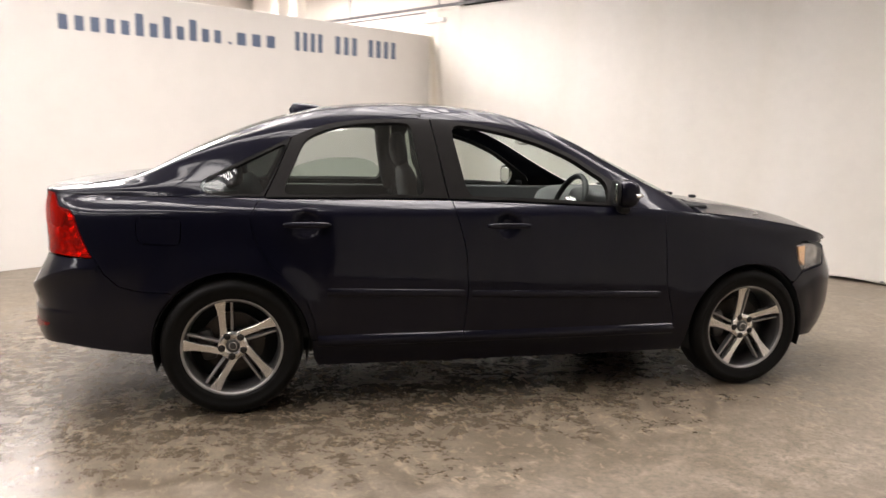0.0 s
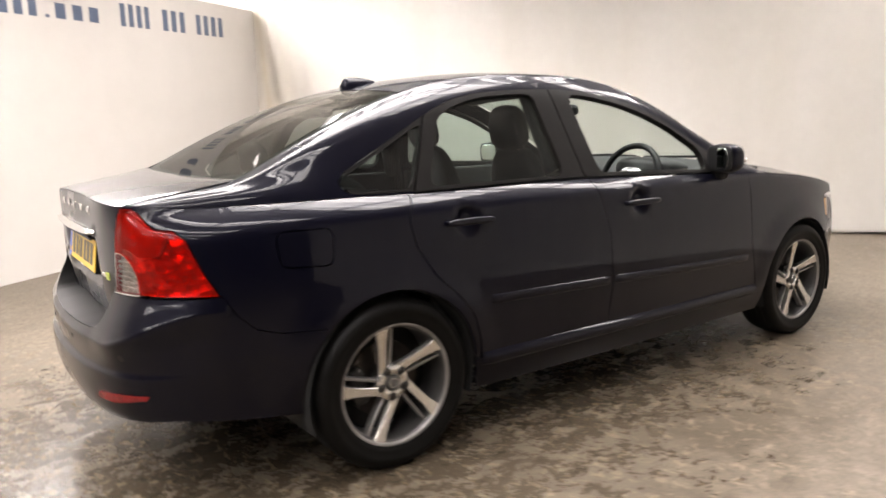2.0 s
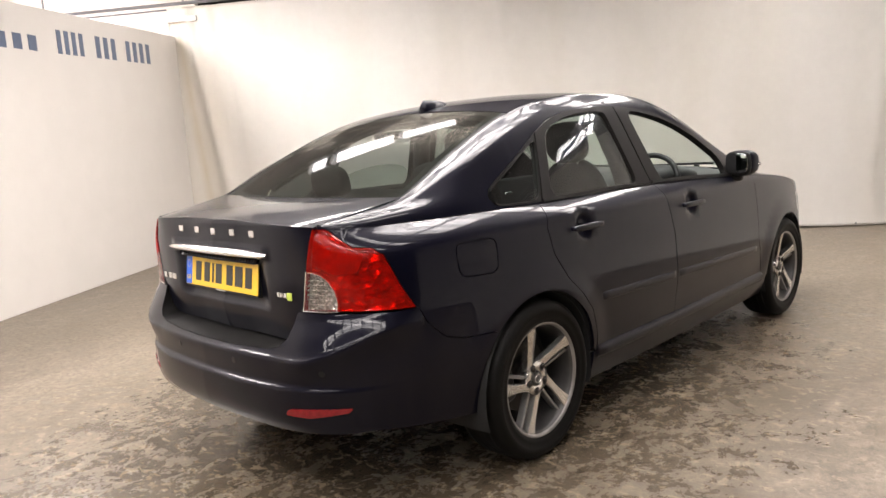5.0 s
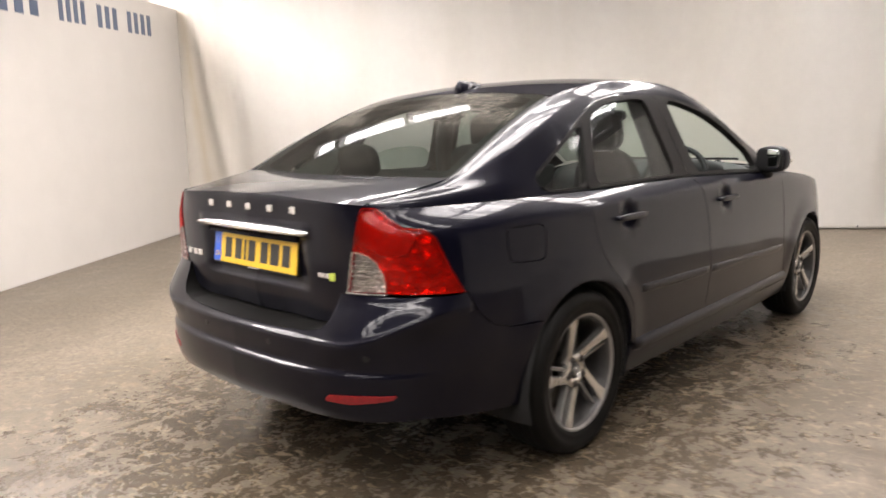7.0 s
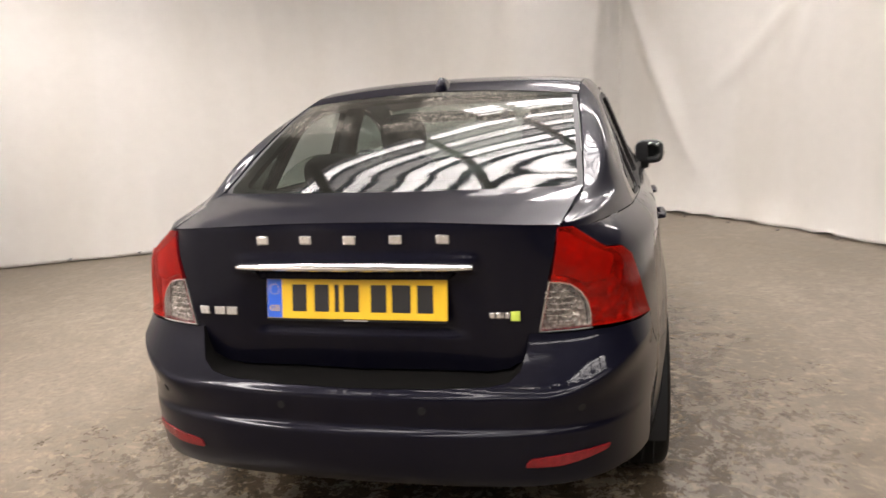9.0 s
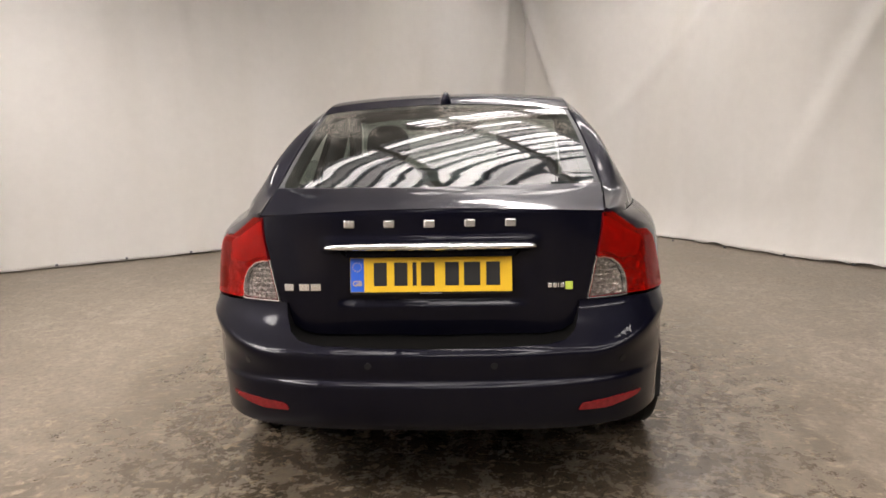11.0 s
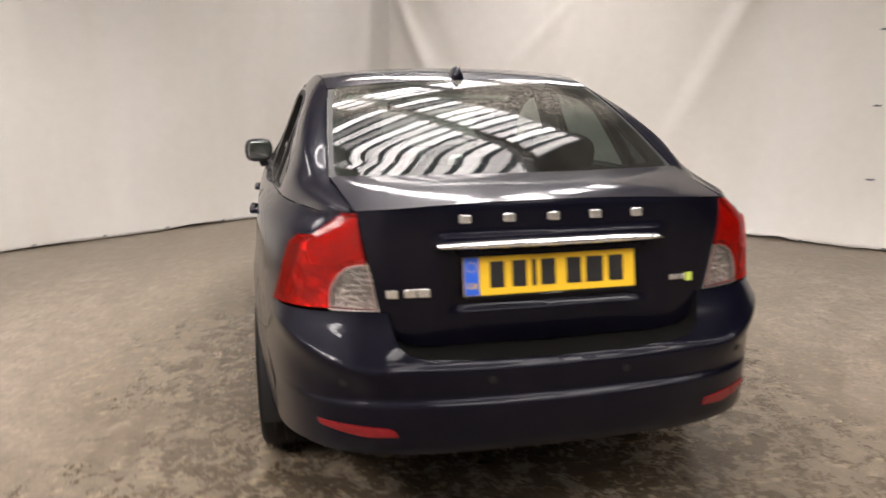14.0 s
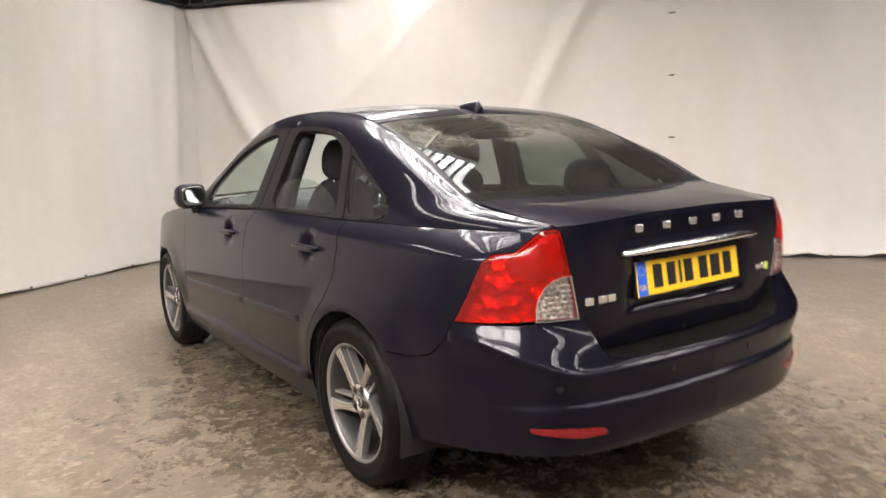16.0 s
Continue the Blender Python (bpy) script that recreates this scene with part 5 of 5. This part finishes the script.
badge([(-0.463, 0.032, 0.024, 0), (-0.412, 0.034, 0.024, 0), (-0.374, 0.034, 0.024, 0)], 0.772, BADGE, "satin chrome badge shape")
badge([(0.380, 0.014, 0.017, 0), (0.396, 0.013, 0.017, 0), (0.407, 0.005, 0.017, 0), (0.419, 0.013, 0.017, 0)], 0.772, BADGE, "satin chrome badge shape")
badge([(0.440, 0.024, 0.026, 0.0)], 0.770, GREEN_LEAF, "lime green badge shape")
# ---- cabin ----
bm = bmesh.new()
superbox(bm, (0.66, 0.30, 0.20), pose(0, 0.86, 0.80), 4, 8)
superbox(bm, (0.20, 0.14, 0.06), pose(0.36, 0.66, 0.955, -10), 3, 6)
dashboard = part("dashboard", bm, DASH, car, "dark grey dashboard with a hooded cluster", True)
bm = bmesh.new()
wheel_m = Matrix.Translation((0.36, 0.47, 0.915)) @ Euler((radians(68), 0, 0)).to_matrix().to_4x4()
ring = [wheel_m @ Vector((0.185 * math.cos(t), 0.185 * math.sin(t), 0)) for t in [k * math.tau / 40 for k in range(40)]]
tube(bm, ring, 0.0165, 10, True)
steering = part("steering_wheel", bm, BLACK, car, "black steering wheel on the right-hand side", True)
bm = bmesh.new()
superbox(bm, (0.075, 0.065, 0.03), wheel_m @ pose(0, 0, -0.01), 3, 6)
for a in (200, 340, 270):
    tube(bm, [wheel_m @ Vector((0.06 * math.cos(radians(a)), 0.06 * math.sin(radians(a)), -0.01)), wheel_m @ Vector((0.182 * math.cos(radians(a)), 0.182 * math.sin(radians(a)), 0))], 0.015, 8)
part("wheel_boss", bm, BADGE, steering, "grey steering boss with spokes", True)
bm = bmesh.new()
tube(bm, [(0.36, 0.49, 0.905), (0.36, 0.75, 0.82)], 0.04, 12)
part("steering_column", bm, BLACK, steering, "", True)
for x, name in ((0.36, "driver"), (-0.36, "passenger")):
    bm = bmesh.new()
    superbox(bm, (0.245, 0.25, 0.10), pose(x, 0.05, 0.50, 6), 3.5, 8)
    seat = part("front_seat", bm, SEAT, car, "charcoal cloth front seat with a headrest", True)
    bm = bmesh.new()
    superbox(bm, (0.225, 0.075, 0.33), pose(x, -0.26, 0.80, 15), 3.2, 8, 0.22)
    part("backrest", bm, SEAT, seat, "", True)
    bm = bmesh.new()
    superbox(bm, (0.125, 0.050, 0.105), pose(x, -0.372, 1.205, 10), 2.8, 8, 0.1)
    part("headrest", bm, SEAT, seat, "", True)
    bm = bmesh.new()
    for e in (-0.06, 0.06):
        tube(bm, [(x + e, -0.355, 1.04), (x + e, -0.372, 1.15)], 0.007, 8)
    part("headrest_post", bm, BADGE, seat, "steel headrest posts", True)
bm = bmesh.new()
superbox(bm, (0.60, 0.25, 0.11), pose(0, -0.82, 0.47, 6), 5, 8)
bench = part("rear_bench", bm, SEAT, car, "charcoal cloth rear bench", True)
bm = bmesh.new()
superbox(bm, (0.60, 0.08, 0.30), pose(0, -1.20, 0.76, 22), 5, 8)
part("bench_back", bm, SEAT, bench, "", True)
for x in (-0.36, 0.36):
    bm = bmesh.new()
    superbox(bm, (0.125, 0.05, 0.085), pose(x, -1.335, 1.085, 10), 2.8, 8)
    part("rear_headrest", bm, SEAT, bench, "", True)
bm = bmesh.new()
box(bm, -0.60, 0.60, -1.74, -1.30, 0.975, 1.005, 0.01)
part("parcel_shelf", bm, DASH, car, "dark grey parcel shelf")
bm = bmesh.new()
superbox(bm, (0.17, 0.03, 0.02), pose(0, -1.19, 1.292), 4, 5)
part("high_brake_lamp", bm, BLACK, car, "", True)
bm = bmesh.new()
superbox(bm, (0.115, 0.022, 0.034), pose(0.0, 0.33, 1.285, 8), 3.5, 6)
tube(bm, [(0, 0.34, 1.30), (0, 0.38, 1.335)], 0.012, 8)
inner = part("rear_view_mirror", bm, BLACK, car, "black rear-view mirror", True)
bm = bmesh.new()
box(bm, -0.10, 0.10, -0.002, 0.0, -0.026, 0.026)
bmesh.ops.transform(bm, matrix=pose(0.0, 0.307, 1.282, 8), verts=bm.verts[:])
part("mirror_glass", bm, MIRROR, inner)
for s in (1, -1):
    bm = bmesh.new()
    tube(bm, [(s * 0.70, -0.36, 0.95), (s * 0.675, -0.40, 1.10), (s * 0.625, -0.43, 1.25), (s * 0.575, -0.44, 1.375)], 0.05, 10)
    part("pillar_trim", bm, SEAT, car, "dark inner pillar trim", True)
    bm = bmesh.new()
    tube(bm, [(s * 0.675, -0.355, 1.20), (s * 0.66, -0.36, 0.90), (s * 0.63, -0.30, 0.55)], 0.018, 6)
    part("seat_belt", bm, BLACK, car, "black seat belt")
bm = bmesh.new()
box(bm, -0.10, 0.10, -0.35, 0.62, 0.36, 0.62, 0.03)
superbox(bm, (0.014, 0.014, 0.06), pose(0.0, 0.30, 0.68), 3, 4)
part("centre_console", bm, DASH, car, "dark grey centre console")
bm = bmesh.new()
box(bm, -0.70, 0.70, -1.5, 0.9, 0.30, 0.345)
part("cabin_floor", bm, SEAT, car, "dark carpet")

# ---- room details ----
def writing(s_left, s_right, heights, fill=0.56):
    """A word as one plain bar for each character, along the panel from its far end; the line climbs towards the curtain."""
    pitch = (s_left - s_right) / len(heights)
    for k, (low, high) in enumerate(heights):
        mid = s_left - pitch * (k + 0.5)
        base = 2.357 - 0.034 * mid
        bm = bmesh.new()
        box(bm, mid - pitch * fill / 2, mid + pitch * fill / 2, 0.0, 0.003, base + low, base + high)
        link_mesh("letter_bar", bm, LETTERING, wall_a)


SHORT, TALL, DIGIT = (0.0, 0.135), (0.0, 0.215), (-0.003, 0.217)
writing(5.10, 3.33, (SHORT, SHORT, SHORT, SHORT, SHORT, TALL, SHORT, TALL, SHORT, TALL, SHORT, SHORT))
writing(3.275, 3.225, ((0.0, 0.028),), 0.8)
writing(3.20, 2.60, (SHORT,) * 3)
writing(2.37, 1.90, (DIGIT,) * 4)
writing(1.74, 1.31, (DIGIT,) * 3)
writing(1.16, 0.59, (DIGIT,) * 4)

# curtain rail with its hangers, over the long curtain and on past the panel
bm = bmesh.new()
tube(bm, [(-4.5, 0.02, 3.14), (8.8, 0.02, 3.14)], 0.022, 10)
tube(bm, [(-4.5, 0.02, 3.075), (8.8, 0.02, 3.075)], 0.012, 8)
rail = tagged(link_mesh("curtain_rail", bm, STEEL, None, "dull steel curtain rail on hanger rods", True), "", "rail")
rail.matrix_world = frame_on(CORNER_AB, ALONG_B)
for s in (-1.75, 0.2, 2.4, 4.6, 6.8, 8.9):
    bm = bmesh.new()
    tube(bm, [(s, 0.02, 3.14), (s, 0.02, ROOF_Z)], 0.012, 8)
    part("hanger_rod", bm, STEEL, rail)
bm = bmesh.new()
tube(bm, [(0, -0.03, 3.13), (8.3, -0.03, 3.13)], 0.022, 10)
rail_c = tagged(link_mesh("curtain_rail", bm, STEEL, None, "dull steel curtain rail over the slumped curtain", True), "", "rail")
rail_c.matrix_world = frame_on(CORNER_BC, ALONG_C)
for s in (0.3, 3.0, 5.8, 8.2):
    bm = bmesh.new()
    tube(bm, [(s, -0.03, 3.13), (s, -0.03, ROOF_Z)], 0.012, 8)
    part("hanger_rod", bm, STEEL, rail_c)
# eyelets and clips of the curtains
clip_home = frame_on(CORNER_BC, ALONG_C)
for z in (0.613, 1.24, 1.865, 2.48):
    bm = bmesh.new()
    box(bm, -0.03, 0.03, -0.005, 0.006, -0.008, 0.008, 0.003)
    c = tagged(link_mesh("curtain_clip", bm, STEEL, None, "small dark clip joining the curtain sheets"), "", "clip", "clips of the curtain seam")
    c.matrix_world = clip_home @ Matrix.Translation((5.90, -0.10, z))

for home, spots in ((frame_on(CORNER_AB, ALONG_B), [0.81 + 0.66 * k for k in range(12)]), (clip_home, [0.79 + 0.66 * k for k in range(11)])):
    for s in spots:
        bm = bmesh.new()
        superbox(bm, (0.014, 0.008, 0.012), None, 3, 2)
        peg = tagged(link_mesh("curtain_peg", bm, STEEL, None, "small dark peg holding the curtain hem"), "", "peg", "pegs of the curtain hem")
        peg.matrix_world = home @ Matrix.Translation((s, -0.075 if home is not clip_home else -0.20, 0.035))

# ---- the hall round the bay ----
def hall_box(name, x0, x1, y0, y1, z0, z1, mat, label, category):
    bm = bmesh.new()
    box(bm, x0, x1, y0, y1, z0, z1)
    ob = tagged(link_mesh(name, bm, mat, None, label), "", category, "", "structure")
    ob.matrix_world = HALL
    return ob


HALL = frame_on(Vector((-6.35, 0.85, 0)), Vector((0.783, 0.622, 0)))   # local x along the long curtain, local y away from the bay, z up
hall_box("wall_far", -6.0, 16, 2.6, 2.8, 0, ROOF_Z, BACK_WALL, "grey painted hall wall beyond the curtain", "wall")
hall_box("wall_behind_panel", -4.9, 0.1, 0.9, 1.0, 0, ROOF_Z, PANEL, "white painted wall behind the panel", "wall")
hall_box("wall_left", -5.2, -5.0, -14.0, 2.6, 0, ROOF_Z, HALL_WALL, "pale painted hall wall beyond the panel", "wall")
# two unseen walls, added near black so the car's sides reflect darkness
hall_box("wall_right", 16.0, 16.2, -14.0, 2.8, 0, ROOF_Z, BACK_WALL, "near-black unseen wall closing the hall", "wall")
hall_box("wall_near", -5.2, 16.2, -14.2, -14.0, 0, ROOF_Z, BACK_WALL, "near-black unseen wall closing the hall", "wall")
for s, w in ((-3.55, 0.10), (-3.05, 0.10)):
    hall_box("wall_post", s - w, s + w, 0.35, 0.55, 0, ROOF_Z, PANEL, "white painted post", "post")
bm = bmesh.new()
box(bm, -3.0, 0.4, 0.16, 0.20, 2.90, 2.96)
beam = tagged(link_mesh("wall_rail", bm, HALL_WALL, None, "grey rail behind the panel"), "", "rail", "", "structure")
beam.matrix_world = HALL
# roof: dark ribbed sheets with openings for the skylights
# first opening and the 4.85 strip follow reflections; others are mostly added fill light
SKYLIGHTS = [(1.6, 5.9, -5.65, -3.72), (0.4, 6.0, -7.2, -6.75), (0.4, 6.0, -8.9, -8.3), (-1.5, 6.2, -10.6, -10.0), (-1.5, 6.2, -12.8, -12.2), (-4.8, -0.6, -7.0, -1.4),
             (4.85, 10.2, -3.55, -3.05), (7.0, 7.6, -3.2, -1.0), (0.9, 3.2, -2.0, -1.3)]
bm = bmesh.new()
xs = sorted({-5.2, 16.2} | {v for s in SKYLIGHTS for v in s[:2]})
ys = sorted({-14.2, 2.8} | {v for s in SKYLIGHTS for v in s[2:]})
for x0, x1 in zip(xs, xs[1:]):
    for y0, y1 in zip(ys, ys[1:]):
        if not any(s[0] <= x0 and x1 <= s[1] and s[2] <= y0 and y1 <= s[3] for s in SKYLIGHTS):
            box(bm, x0, x1, y0, y1, ROOF_Z, ROOF_Z + 0.08)
ceiling = tagged(link_mesh("ceiling", bm, ROOF, None, "grey hall roof with skylight openings"), "", "ceiling", "", "structure")
ceiling.matrix_world = HALL


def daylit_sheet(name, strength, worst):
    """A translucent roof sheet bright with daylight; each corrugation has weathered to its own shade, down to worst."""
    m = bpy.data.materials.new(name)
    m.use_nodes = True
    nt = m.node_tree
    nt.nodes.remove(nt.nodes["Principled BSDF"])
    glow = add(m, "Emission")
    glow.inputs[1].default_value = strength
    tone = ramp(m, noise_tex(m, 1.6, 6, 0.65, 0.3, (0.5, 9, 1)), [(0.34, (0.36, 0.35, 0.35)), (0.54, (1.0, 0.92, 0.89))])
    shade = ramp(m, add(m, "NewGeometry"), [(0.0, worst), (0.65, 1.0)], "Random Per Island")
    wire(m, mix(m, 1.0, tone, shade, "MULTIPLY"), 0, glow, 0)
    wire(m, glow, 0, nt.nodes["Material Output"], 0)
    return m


# two brightnesses of one sheet; the bright one is unseen fill light
DIM_SHEET = daylit_sheet("dim_translucent_sheet", SKY_GLOW, 0.10)
FILL_SHEET = daylit_sheet("fill_translucent_sheet", SKY_GLOW_FILL, 0.45)
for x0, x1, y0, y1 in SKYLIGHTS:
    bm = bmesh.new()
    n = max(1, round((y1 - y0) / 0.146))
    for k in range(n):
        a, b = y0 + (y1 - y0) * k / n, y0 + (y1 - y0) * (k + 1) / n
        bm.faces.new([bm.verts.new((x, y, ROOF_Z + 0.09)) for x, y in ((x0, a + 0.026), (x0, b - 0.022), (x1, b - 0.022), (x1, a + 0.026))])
    sheet = tagged(link_mesh("skylight", bm, FILL_SHEET if x1 < 0 else DIM_SHEET, None, "translucent ribbed roof sheets bright with daylight, partly added fill light"), "", "skylight", "roof skylights", "structure")
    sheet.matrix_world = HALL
    for x in np.arange(x1 - 0.82, x0, -1.03):
        bm = bmesh.new()
        box(bm, x - 0.035, x + 0.035, y0 - 0.1, y1 + 0.1, ROOF_Z - 0.12, ROOF_Z + 0.02)
        purlin = tagged(link_mesh("purlin", bm, STEEL, None, "dark steel purlin under the skylight"), "", "beam", "", "structure")
        purlin.matrix_world = HALL
